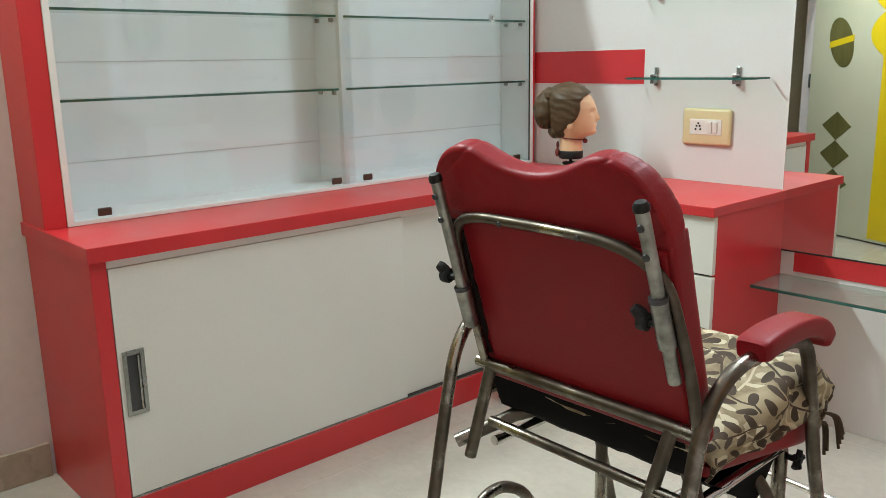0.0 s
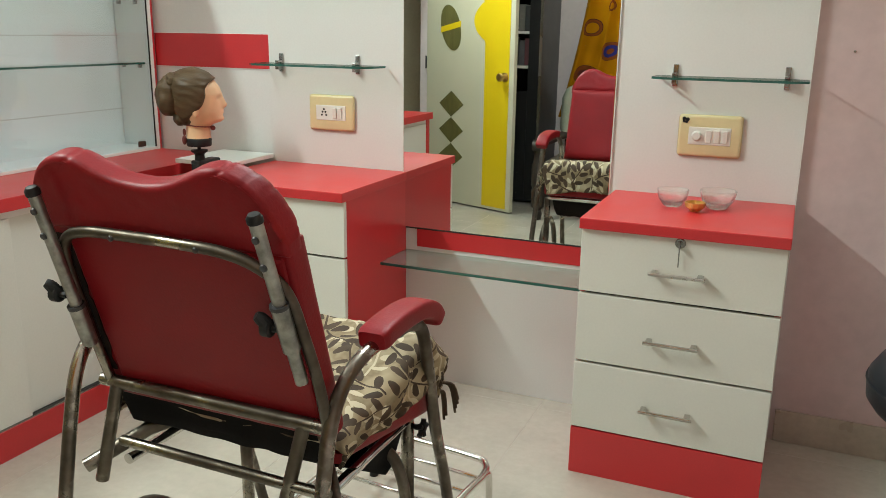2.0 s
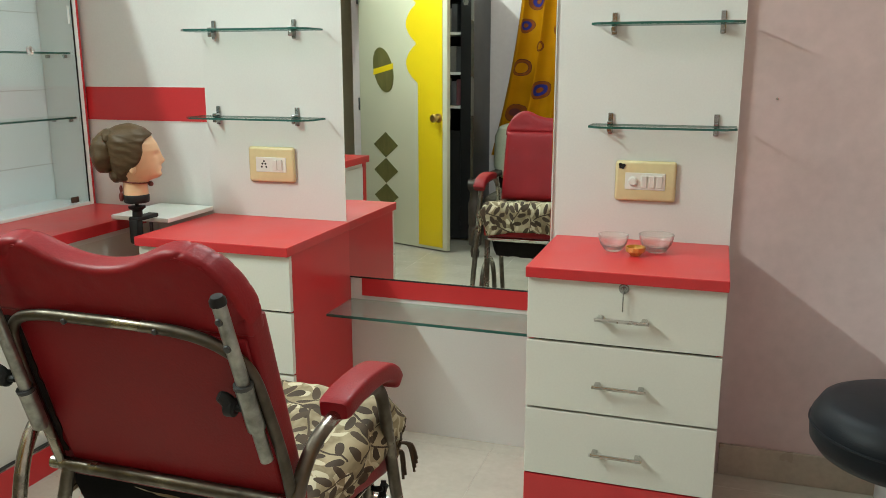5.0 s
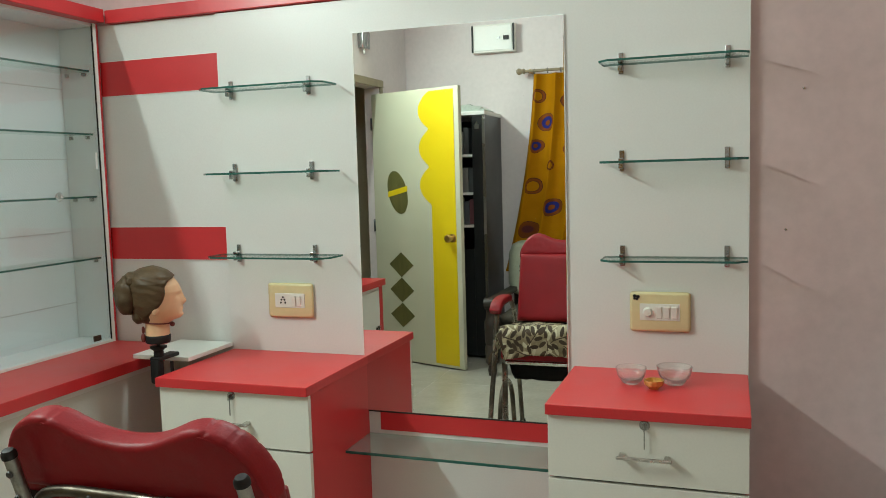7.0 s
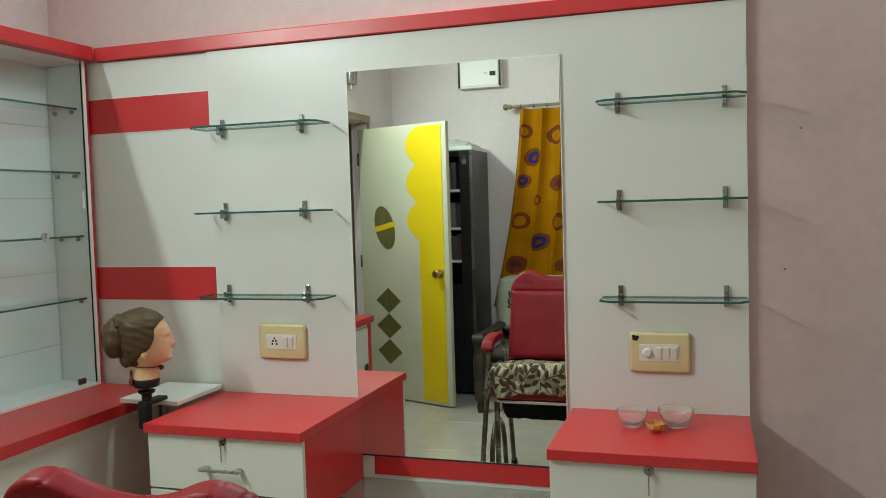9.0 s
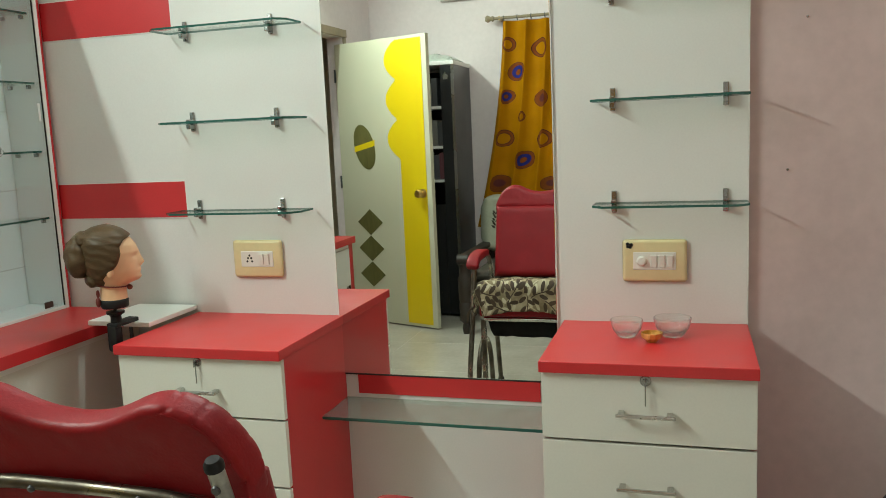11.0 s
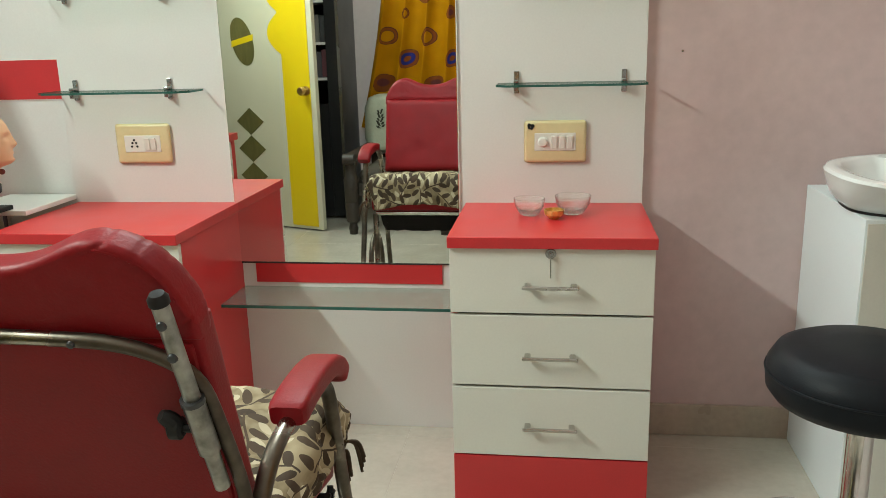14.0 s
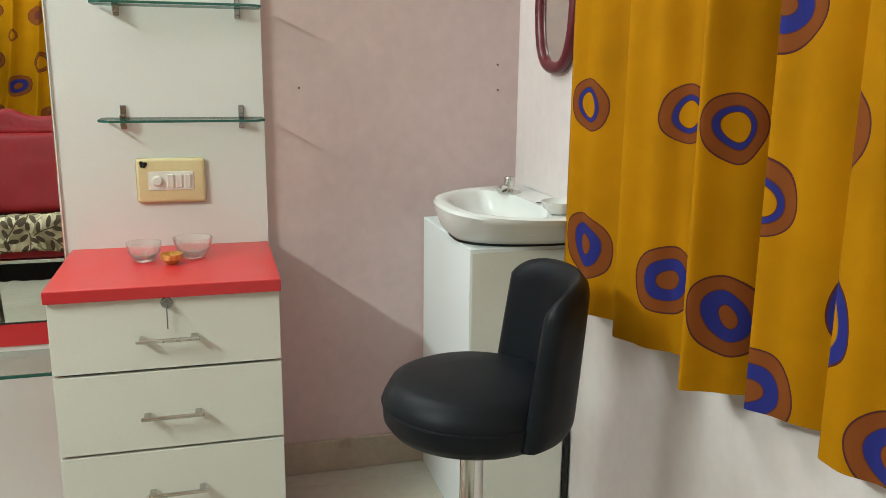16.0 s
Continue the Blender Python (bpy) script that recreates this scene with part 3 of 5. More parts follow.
def cushion(x0, x1, bottom, top, y0, y1, rear, front, nx=48, nz=24, gathers=0.0):
    """An upholstered slab in the x-z plane; its edges are rolled by rear behind and by front before. top(x) is its upper outline."""
    bm = bmesh.new()
    sides = []
    for y, roll, turn in ((y0, rear, 1), (y1, front, -1)):
        grid = []
        for j in range(nz + 1):
            row = []
            for i in range(nx + 1):
                x = (x0 + x1) / 2 - math.cos(math.pi * i / nx) * (x1 - x0) / 2
                up = top(x)
                z = bottom + (up - bottom) * (1 - math.cos(math.pi * j / nz)) / 2
                inside = min(x - x0, x1 - x, z - bottom, up - z)
                k = min(1.0, inside / roll)
                depth = roll * (1 - math.sqrt(max(0.0, 1 - (1 - k) ** 2)))
                soft = 0.0022 * noise.noise(Vector((x * 14, y * 9, z * 14))) + 0.0010 * noise.noise(Vector((x * 45, y, z * 45)))
                near = max(0.0, 1 - min(up - z, x1 - x, x - x0) / 0.045)
                pleat = gathers * near * max(0.0, math.sin((x - (z - bottom) * 1.4) * 120 + 2.5 * noise.noise(Vector((x * 9, z * 9, 0))))) ** 12
                pleat *= min(1.0, max(0.0, (abs(x - 0.006) - 0.085) / 0.05))
                row.append(bm.verts.new((x, y + turn * (depth + pleat) + soft * k, z - 0.5 * pleat)))
            grid.append(row)
        sides.append(grid)
        for j in range(nz):
            for i in range(nx):
                bm.faces.new((grid[j][i], grid[j][i + 1], grid[j + 1][i + 1], grid[j + 1][i]))
    f, b = sides
    border = [(0, i) for i in range(nx)] + [(j, nx) for j in range(nz)] + [(nz, nx - i) for i in range(nx)] + [(nz - j, 0) for j in range(nz)]
    for k in range(len(border)):
        (j0, i0), (j1, i1) = border[k], border[(k + 1) % len(border)]
        bm.faces.new((f[j0][i0], f[j1][i1], b[j1][i1], b[j0][i0]))
    return bm


def top_edge(x):
    """The two-humped upper outline of the head pad, with its rounded shoulders."""
    u = abs(x + 0.007) / 0.233
    return 0.429 + 0.036 * math.exp(-((u - 0.58) / 0.28) ** 2) - 0.075 * max(0.0, (u - 0.70) / 0.30) ** 3


part("backrest", on_back(cushion(-0.234, 0.224, 0.0, lambda x: 0.354, 0.014, 0.072, 0.010, 0.024)), M["maroon"], chair, "padded red leatherette backrest", 50)
head_pad = part("head_pad", on_back(cushion(-0.240, 0.226, 0.338, top_edge, 0.010, 0.064, 0.010, 0.026, 140, 40, 0.0026)), M["maroon"], chair, "two-humped red head pad with creased edges", 50)
rim = [(x, 0.0125, top_edge(x) - 0.009) for x in (-0.228 + 0.442 * k / 48 for k in range(49))]
part("seam", on_back(tube(rim, 0.0022, 6)), M["maroon"], head_pad, "stitched seam along the rear edge")
part("back_cover", on_back(boxes((-0.182, 0.214, 0.0095, 0.030, 0.030, 0.336, 0.005))), M["maroon"], chair, "taut red leatherette back cover")
# bare black backing beside the cover's edge
bm = bmesh.new()
rows_ = []
for j in range(41):
    z = 0.060 + 0.270 * j / 40
    inner = -0.188 + 0.010 * noise.noise(Vector((z * 30, 0, 2.0))) + 0.008 * (z - 0.06) / 0.27
    rows_.append([bm.verts.new((x, y, z)) for x, y in ((-0.2348, 0.036), (-0.2348, 0.0240), (-0.2262, 0.0130), (inner, 0.0112), (inner, 0.0145))])
for a, b in zip(rows_, rows_[1:]):
    for k in range(4):
        bm.faces.new((a[k], a[k + 1], b[k + 1], b[k]))
part("backing", on_back(bm), M["dark_backing"], chair, "bare dark backing cloth beside the cover")


def on_side(pts, x):
    return [(x, y, z) for y, z in pts]


bow = smooth_line([(-0.196, 0, 0.045), (-0.196, 0, 0.17), (-0.192, 0, 0.285), (-0.172, 0, 0.331), (-0.125, 0, 0.347), (-0.05, 0, 0.349), (0.05, 0, 0.348), (0.128, 0, 0.343), (0.182, 0, 0.325), (0.218, 0, 0.290), (0.230, 0, 0.215), (0.236, 0, 0.13), (0.234, 0, 0.045)], 6)
part("back_bow", on_back(tube(bow, 0.0088)), M["steel"], chair, "bent steel tube bow across the back")
for x in (-0.07, 0.085):
    part("rivet", on_back(moved(lathe(bmesh.new(), [(0, 0.004), (0.004, 0.003), (0.005, 0), (0, 0)], 10), pose(x, -0.0085, 0.347, 90))), M["charcoal"], chair, "dark rivet on the bow")
for s in (-1, 1):
    xt, xb = (0.207, 0.220) if s > 0 else (-0.186, -0.189)
    z0, z1, zs0, zs1 = (0.145, 0.412, 0.204, 0.279) if s > 0 else (0.135, 0.414, 0.140, 0.211)

    def along(z, x=(xt, xb)):
        return x[1] + (x[0] - x[1]) * (z - 0.14) / 0.28

    bar = part("back_bar", on_back(tube([(along(z), -0.016, z) for z in (z0, z0 + 0.13, z1)], 0.0098)), M["grey_steel"], chair, "steel tube back bar")
    part("sleeve", on_back(tube([(along(zs0), -0.017, zs0), (along(zs1), -0.017, zs1)], 0.0132)), M["grey_steel"], bar, "thicker sliding sleeve")
    part("clamp_ring", on_back(tube([(along(zs1), -0.017, zs1 - 0.002), (along(zs1), -0.017, zs1 + 0.004)], 0.0142)), M["charcoal"], bar)
    part("cap", on_back(lathe(bmesh.new(), [(0, 0.014), (0.008, 0.0125), (0.0115, 0.007), (0.0115, 0.0), (0, 0.0)], 16, (along(z1), -0.016, z1 - 0.002))), M["black"], bar, "black plastic end cap")
    for bz in (0.388, 0.346):
        part("bolt", on_back(moved(lathe(bmesh.new(), [(0, 0.004), (0.005, 0.003), (0.006, 0), (0, 0)], 12), pose(along(bz), -0.0255, bz, 90))), M["charcoal"], bar)
    # wing knob on a short screw that points along the back
    kz = 0.240 if s > 0 else 0.233
    bm = bmesh.new()
    sweep(bm, [(0, 0, 0), (-0.030, 0, 0)], 0.0052, 10)
    sweep(bm, [(-0.012, 0, 0), (-0.015, 0, 0), (-0.027, 0, 0), (-0.030, 0, 0)], lambda q: 0.0135 if 0.1 < q < 0.9 else 0.009, 14)
    for turn in (1, -1):
        sweep(bm, smooth_line([(-0.020, 0, 0), (-0.024, 0.004, turn * 0.009), (-0.030, 0.006, turn * 0.015), (-0.034, 0.006, turn * 0.020)], 3), lambda q: 0.0105 - 0.004 * q ** 3, 10)
    part("wing_knob", on_back(moved(bm, pose(along(kz) - 0.008, -0.020, kz, 25))), M["black"], bar, "black wing knob")
bm = bmesh.new()
sweep(bm, [(0.0, 0, 0), (0.030, 0, 0)], 0.006, 10)
for k in range(5):
    ang = 2 * math.pi * k / 5
    sweep(bm, [(0.022, 0.006 * math.cos(ang), 0.006 * math.sin(ang)), (0.023, 0.012 * math.cos(ang), 0.012 * math.sin(ang)), (0.023, 0.019 * math.cos(ang), 0.019 * math.sin(ang))], 0.0058, 8)
part("star_knob", moved(bm, pose(0.192, 0.490, 0.458)), M["black"], chair, "black star knob under the seat")
part("cross_rail", tube([(-0.215, 0.100, 0.642), (0.243, 0.100, 0.642)], 0.0115), M["steel"], chair, "steel tube cross rail")
part("cross_rail", tube([(-0.174, 0.090, 0.538), (0.240, 0.090, 0.534)], 0.0095), M["steel"], chair, "steel tube cross rail")

for s in (-1, 1):
    side_x = 0.243 if s > 0 else -0.268
    pts = on_side([(-0.050, 0.0), (0.020, 0.33), (0.065, 0.55), (0.095, 0.655), (0.140, 0.706), (0.205, 0.728), (0.300, 0.728), (0.375, 0.722), (0.420, 0.697), (0.446, 0.63), (0.492, 0.46), (0.550, 0.30), (0.640, 0.0)], side_x)
    arm = part("side_frame", tube(pts, 0.0122, 14, 7), M["steel"], chair, "bent steel tube leg and arm frame")
    for y in (-0.050, 0.640):
        part("rubber_foot", lathe(bmesh.new(), [(0, 0.0), (0.017, 0.0), (0.018, 0.004), (0.0155, 0.030), (0.0, 0.030)], 16, (side_x, y, 0)), M["black"], arm, "black rubber foot")
    # flat armrest pad that bends down at its front
    bm = bmesh.new()
    ax = side_x
    spine = smooth_line([(ax, 0.226, 0.742), (ax, 0.28, 0.750), (ax, 0.350, 0.751), (ax, 0.405, 0.744), (ax, 0.442, 0.728), (ax, 0.462, 0.706)], 6)
    rings = []
    n = len(spine)
    for i, p in enumerate(spine):
        d = (spine[min(i + 1, n - 1)] - spine[max(i - 1, 0)]).normalized()
        up = d.cross(Vector((-1, 0, 0))).normalized()
        up = up if up.z > 0 else -up
        end = min(i, n - 1 - i)
        ease = (0.84, 0.95)[end] if end < 2 else 1.0
        sx, sz = 0.0285 * ease, 0.0175 * ease
        rings.append([bm.verts.new(p + Vector((sx * math.copysign(abs(math.cos(a)) ** 0.38, math.cos(a)), 0, 0)) + up * sz * math.copysign(abs(math.sin(a)) ** 0.42, math.sin(a))) for a in (2 * math.pi * k / 28 for k in range(28))])
    for a, b in zip(rings, rings[1:]):
        for k in range(28):
            bm.faces.new((a[k], a[(k + 1) % 28], b[(k + 1) % 28], b[k]))
    bm.faces.new(rings[0][::-1]), bm.faces.new(rings[-1])
    part("armrest", bm, M["maroon"], chair, "padded red armrest", 40)
    rail_x = 0.184 if s > 0 else -0.206
    part("seat_rail", tube([(rail_x, 0.130, 0.474), (rail_x, 0.478, 0.474)], 0.0100), M["chrome"], chair, "chrome tube seat rail")
    part("inner_leg", tube([(rail_x + s * 0.012 - 0.012 * (s > 0), 0.486, 0.0), (rail_x + s * 0.012 - 0.012 * (s > 0), 0.486, 0.470)], 0.0135), M["steel"], chair, "straight steel tube inner leg")
    if s > 0:
        part("leg_bend", tube([(s * 0.140, 0.40, 0.455), (s * 0.175, 0.405, 0.445), (s * 0.205, 0.410, 0.395), (s * 0.218, 0.415, 0.28), (s * 0.220, 0.42, 0.0)], 0.0115, 12, 6), M["steel"], chair, "bent steel tube beside the front leg")
    low_end = (-0.222, 0.082, 0.455) if s < 0 else (0.150, 0.082, 0.46)
    part("strut", tube([(s * 0.187 + 0.004, 0.100, 0.640), low_end], 0.0115), M["steel"], chair, "short steel tube strut")
    part("recliner_pipe", tube([(s * 0.262, 0.085, 0.470), (s * 0.19, 0.17, 0.520), (s * 0.12, 0.24, 0.545)], 0.0135), M["steel"], chair, "steel pipe of the recliner")
    part("leg_arch", tube(on_side([(0.06, 0.0), (0.10, 0.21), (0.17, 0.295), (0.25, 0.300), (0.33, 0.22), (0.37, 0.0)], s * 0.285), 0.0125, 12, 6), M["steel"], chair, "bent steel tube arch between the legs")
part("front_rail", tube([(-0.214, 0.487, 0.472), (0.192, 0.487, 0.472)], 0.0105), M["chrome"], chair, "chrome front rail")

# seat box, sagging black under-cover, and the printed cover on it
bm = boxes((-0.232, 0.222, 0.160, 0.512, 0.486, 0.560, 0.014, 3))
for v in bm.verts:
    if v.co.z > 0.523:
        v.co.z += 0.16 * (v.co.y - 0.160)
    else:
        v.co.z += 0.065 * max(0.0, 1 - (v.co.y - 0.160) / 0.17)
part("seat", bm, M["maroon"], chair, "red leatherette seat")
bm = bmesh.new()
grid = []
for j in range(31):
    row = []
    for i in range(29):
        a, b = i / 14 - 1, j / 30
        low = 0.540 + 0.085 * (1 - b / 0.10) if b < 0.10 else 0.540 - 0.165 * (b - 0.10) / 0.77 if b < 0.87 else 0.375 + 0.095 * (b - 0.87) / 0.13
        edge = max(0.0, (abs(a) - 0.86) / 0.14) ** 2
        z = low + (0.484 - low) * edge * min(1.0, max(0.0, (b - 0.3) / 0.2)) + 0.005 * noise.noise(Vector((a * 5, b * 5, 0.7)))
        row.append(bm.verts.new((0.204 * a - 0.010, 0.124 + 0.349 * b, z)))
    grid.append(row)
for j in range(30):
    for i in range(28):
        bm.faces.new((grid[j][i], grid[j][i + 1], grid[j + 1][i + 1], grid[j + 1][i]))
part("under_cover", bm, M["black_cloth"], chair, "sagging black cloth under the seat", 60)


def seat_cover():
    """A padded printed cloth laid over the seat, falling over its sides and front."""
    bm = bmesh.new()
    uvl = bm.loops.layers.uv.new("cloth")
    nu, nv = 56, 48
    pts = []
    for j in range(nv + 1):
        row = []
        for i in range(nu + 1):
            u, v = -0.345 + 0.685 * i / nu, 0.138 + 0.488 * j / nv
            crest = 0.590 + 0.056 * min(1.0, max(0.0, (v - 0.15) / 0.33))
            x, y, z = u, v, crest + 0.012 * (1 - (u / 0.4) ** 2)
            side = abs(u) - 0.213
            if side > 0:
                x = math.copysign(0.213 + 0.026 * math.sin(min(1, side / 0.04) * math.pi / 2), u)
                z -= (crest - 0.556) * side / 0.130
            front = v - 0.503
            if front > 0:
                y = 0.503 + 0.034 * math.sin(min(1, front / 0.045) * math.pi / 2)
                z -= (z - 0.522 + 0.040 * (u / 0.24) ** 2) * front / 0.123 if side <= 0 else 0.06 * front / 0.123
            rear = 0.160 - v
            if rear > 0:
                y = 0.150 - 0.6 * rear
                z -= 0.004 * rear / 0.022 + 0.012 * max(0.0, noise.noise(Vector((u * 22, 4.0, 0.0)))) * min(1, rear * 14)
            w = noise.noise(Vector((u * 13, v * 13, 1.3))) * 0.013 + noise.noise(Vector((u * 34, v * 30, 5.1))) * 0.006
            hang = max(0.0, side, front)
            x += math.copysign(1, u) * (w * 1.6 if side > 0 else 0) * min(1, hang * 20 + 0.2)
            y += w * 1.6 * min(1, max(0.0, front) * 20)
            z += w * (1.0 if hang <= 0 else 0.5) + (0.008 * noise.noise(Vector((u * 18, v * 18, 9.0))) if hang > 0.09 else 0)
            row.append((bm.verts.new((x, y, z)), (u, v)))
        pts.append(row)
    for j in range(nv):
        for i in range(nu):
            q = [pts[j][i], pts[j][i + 1], pts[j + 1][i + 1], pts[j + 1][i]]
            f = bm.faces.new([p[0] for p in q])
            for loop, p in zip(f.loops, q):
                loop[uvl].uv = p[1]
    return bm


cover = part("seat_cover", seat_cover(), M["leaf_print"], chair, "cream seat cover printed with brown leaves", 80)
th = cover.modifiers.new("thick", "SOLIDIFY")
th.thickness, th.offset = 0.006, -1
# tassels on the cover's front corners
for x, y, z, dx in ((0.240, 0.532, 0.545, 0.024), (0.228, 0.540, 0.520, 0.008), (-0.246, 0.532, 0.535, -0.034), (-0.236, 0.540, 0.505, -0.014)):
    bm = bmesh.new()
    for k in range(4):
        a = random.uniform(-0.005, 0.005)
        sweep(bm, smooth_line([(x, y, z), (x + dx * 0.6 + a, y + 0.012, z - 0.010 + a), (x + dx + a, y + 0.016, z - 0.038 - 0.01 * k)], 4), 0.003, 6)
    part("tassel", bm, M["leaf_print"], cover, "frayed cloth tassel")

# ---- foot rest on the floor before the chair ----
rest = thing("foot_rest", (-0.862, 1.05, 0), "chrome tube foot rest with straight rods", "foot rest", rz=-6.0)
XL, XR, FZ = -0.215, 0.150, 0.125
part("frame", tube([(XL, 0.50, 0.105), (XL, 0.80, FZ), (XL, 0.90, FZ), (XL + 0.02, 0.955, FZ), (XL + 0.07, 0.975, FZ), (XR - 0.07, 0.975, FZ), (XR - 0.02, 0.955, FZ), (XR, 0.90, FZ), (XR, 0.80, FZ), (XR, 0.50, 0.105)], 0.0095, 12, 5), M["chrome"], rest)
for y in (0.56, 0.645, 0.73, 0.815, 0.89):
    part("rod", tube([(XL, y, FZ - 0.004), (XR, y, FZ - 0.004)], 0.0055, 10), M["chrome"], rest)
for x in (XL, XR):
    leg = part("leg", tube([(x, 0.885, FZ), (x, 0.925, FZ - 0.006), (x, 0.938, FZ - 0.035), (x, 0.940, 0.012)], 0.009, 12, 5), M["chrome"], rest)
    part("rubber_foot", lathe(bmesh.new(), [(0, 0.0), (0.013, 0.0), (0.013, 0.024), (0, 0.024)], 14, (x, 0.940, 0)), M["black"], leg, "black rubber foot")
    part("back_leg", tube([(x, 0.50, 0.105), (x, 0.492, 0.0)], 0.008), M["chrome"], rest)

# ---- mannequin head on its clamp ----
def between(table, z):
    """The row of a table of (z, value, ...) at height z, eased between its neighbours."""
    if z <= table[0][0]:
        return table[0][1:]
    for a, b in zip(table, table[1:]):
        if z <= b[0]:
            t = (z - a[0]) / (b[0] - a[0])
            return tuple(p + (q - p) * t for p, q in zip(a[1:], b[1:]))
    return table[-1][1:]


# height, reach to the front, to the back and to the side
SKIN = ((0.018, 0.037, 0.037, 0.037), (0.060, 0.036, 0.036, 0.035), (0.068, 0.048, 0.037, 0.038), (0.075, 0.070, 0.040, 0.042), (0.084, 0.077, 0.045, 0.047), (0.105, 0.076, 0.055, 0.055), (0.130, 0.075, 0.062, 0.060), (0.160, 0.0775, 0.066, 0.062), (0.180, 0.071, 0.066, 0.061), (0.200, 0.057, 0.060, 0.054), (0.216, 0.036, 0.040, 0.038), (0.224, 0.004, 0.004, 0.004))
HAIR = ((0.064, 0.000, 0.046, 0.036), (0.074, 0.012, 0.054, 0.046), (0.095, 0.040, 0.068, 0.058), (0.125, 0.060, 0.078, 0.067), (0.160, 0.072, 0.082, 0.072), (0.190, 0.070, 0.082, 0.070), (0.210, 0.058, 0.076, 0.062), (0.225, 0.040, 0.062, 0.048), (0.235, 0.018, 0.042, 0.030), (0.240, 0.0, 0.016, 0.008), (0.241, -0.008, 0.010, 0.002))
HAIRLINE = ((0.064, -0.046), (0.080, -0.036), (0.096, -0.022), (0.112, 0.004), (0.130, 0.022), (0.150, 0.031), (0.178, 0.032), (0.192, 0.040), (0.204, 0.060), (0.215, 0.10))


def head_mesh():
    bm = bmesh.new()
    skin, hair, black, red = [], [], [], []

    def stack(rings, bucket):
        for a, b in zip(rings, rings[1:]):
            for k in range(len(a)):
                bucket.append(bm.faces.new((a[k], a[(k + 1) % len(a)], b[(k + 1) % len(a)], b[k])))
        for end in (rings[0], rings[-1]):
            bucket.append(bm.faces.new(end))

    def loft(table, bucket, steps, nu, shape):
        rings = []
        for j in range(steps + 1):
            t = j / steps
            z = table[0][0] + (table[-1][0] - table[0][0]) * (t + 0.10 * math.sin(2 * math.pi * t) * t)
            front, back, side = between(table, z)
            row = []
            for i in range(nu):
                th = 2 * math.pi * i / nu
                c, w = math.cos(th), math.sin(th)
                row.append(bm.verts.new(shape((front if c > 0 else back) * c, side * w, z, c, w)))
            rings.append(row)
        stack(rings, bucket)

    def face(x, y, z, c, w):
        if c > 0:
            x += 0.013 * math.exp(-(y / 0.009) ** 2 - ((z - 0.125) / 0.011) ** 2)
            x += 0.007 * math.exp(-(y / 0.007) ** 2 - ((z - 0.140) / 0.014) ** 2)
            x += 0.004 * math.exp(-(y / 0.016) ** 2 - ((z - 0.104) / 0.006) ** 2)
            x += 0.004 * math.exp(-(y / 0.018) ** 2 - ((z - 0.083) / 0.008) ** 2)
            x -= 0.005 * math.exp(-((abs(y) - 0.024) / 0.012) ** 2 - ((z - 0.147) / 0.009) ** 2)
        return x, y, z

    def locks(x, y, z, c, w):
        inside = between(HAIRLINE, z)[0] - x
        lift = min(1.0, max(0.0, inside / 0.008 + 0.5))
        comb = 1 + 0.010 * math.sin(260 * z + 120 * x + 2.5 * noise.noise(Vector((x, y, z)) * 30)) + 0.012 * noise.noise(Vector((x * 14, y * 14, z * 30)))
        k = (0.86 + 0.14 * lift) * comb
        return -0.005 + (x + 0.005) * k, y * k, z

    def blob(at, radii, bucket, nu, nv, relief=0.0):
        rings = []
        for j in range(1, nv):
            ph = math.pi * j / nv
            row = []
            for i in range(nu):
                th = 2 * math.pi * i / nu
                p = Vector((math.sin(ph) * math.cos(th), math.sin(ph) * math.sin(th), math.cos(ph)))
                k = 1 + relief * (0.5 * math.sin(9 * p.y + 7 * p.z + 4 * p.x) + 1.5 * noise.noise(p * 2.2 + Vector(at) * 40))
                row.append(bm.verts.new(tuple(a + r * e * k for a, r, e in zip(at, radii, p))))
            rings.append(row)
        stack(rings, bucket)

    loft(SKIN, skin, 72, 64, face)
    for side in (-1, 1):
        blob((-0.002, side * 0.057, 0.108), (0.010, 0.007, 0.016), skin, 14, 10)
    loft(HAIR, hair, 84, 80, locks)
    blob((-0.086, 0, 0.152), (0.036, 0.050, 0.060), hair, 36, 26, 0.06)
    blob((-0.068, 0.002, 0.200), (0.024, 0.042, 0.026), hair, 28, 18, 0.08)
    blob((-0.052, 0, 0.088), (0.022, 0.036, 0.026), hair, 24, 16, 0.06)
    rings = []
    for z, r in ((0.0, 0.036), (0.003, 0.038), (0.022, 0.039), (0.025, 0.037)):
        rings.append([bm.verts.new((r * math.cos(2 * math.pi * k / 28), r * math.sin(2 * math.pi * k / 28), z)) for k in range(28)])
    stack(rings, black)
    # cord round the neck with a bead and a tassel
    n0 = len(bm.faces)
    sweep(bm, [(0.040 * math.cos(2 * math.pi * k / 24) + 0.001, 0.040 * math.sin(2 * math.pi * k / 24), 0.064 - 0.004 * math.cos(2 * math.pi * k / 24)) for k in range(24)], 0.0022, 6, True)
    bm.faces.ensure_lookup_table()
    red.extend(bm.faces[n0:])
    blob((0.045, -0.010, 0.056), (0.008, 0.008, 0.008), red, 10, 8)
    blob((-0.042, -0.012, 0.044), (0.005, 0.005, 0.012), red, 10, 8)
    blob((-0.043, -0.013, 0.020), (0.007, 0.007, 0.015), red, 10, 8)
    for group_, index in ((skin, 0), (hair, 1), (black, 2), (red, 3)):
        for f in group_:
            f.material_index = index
    return bm


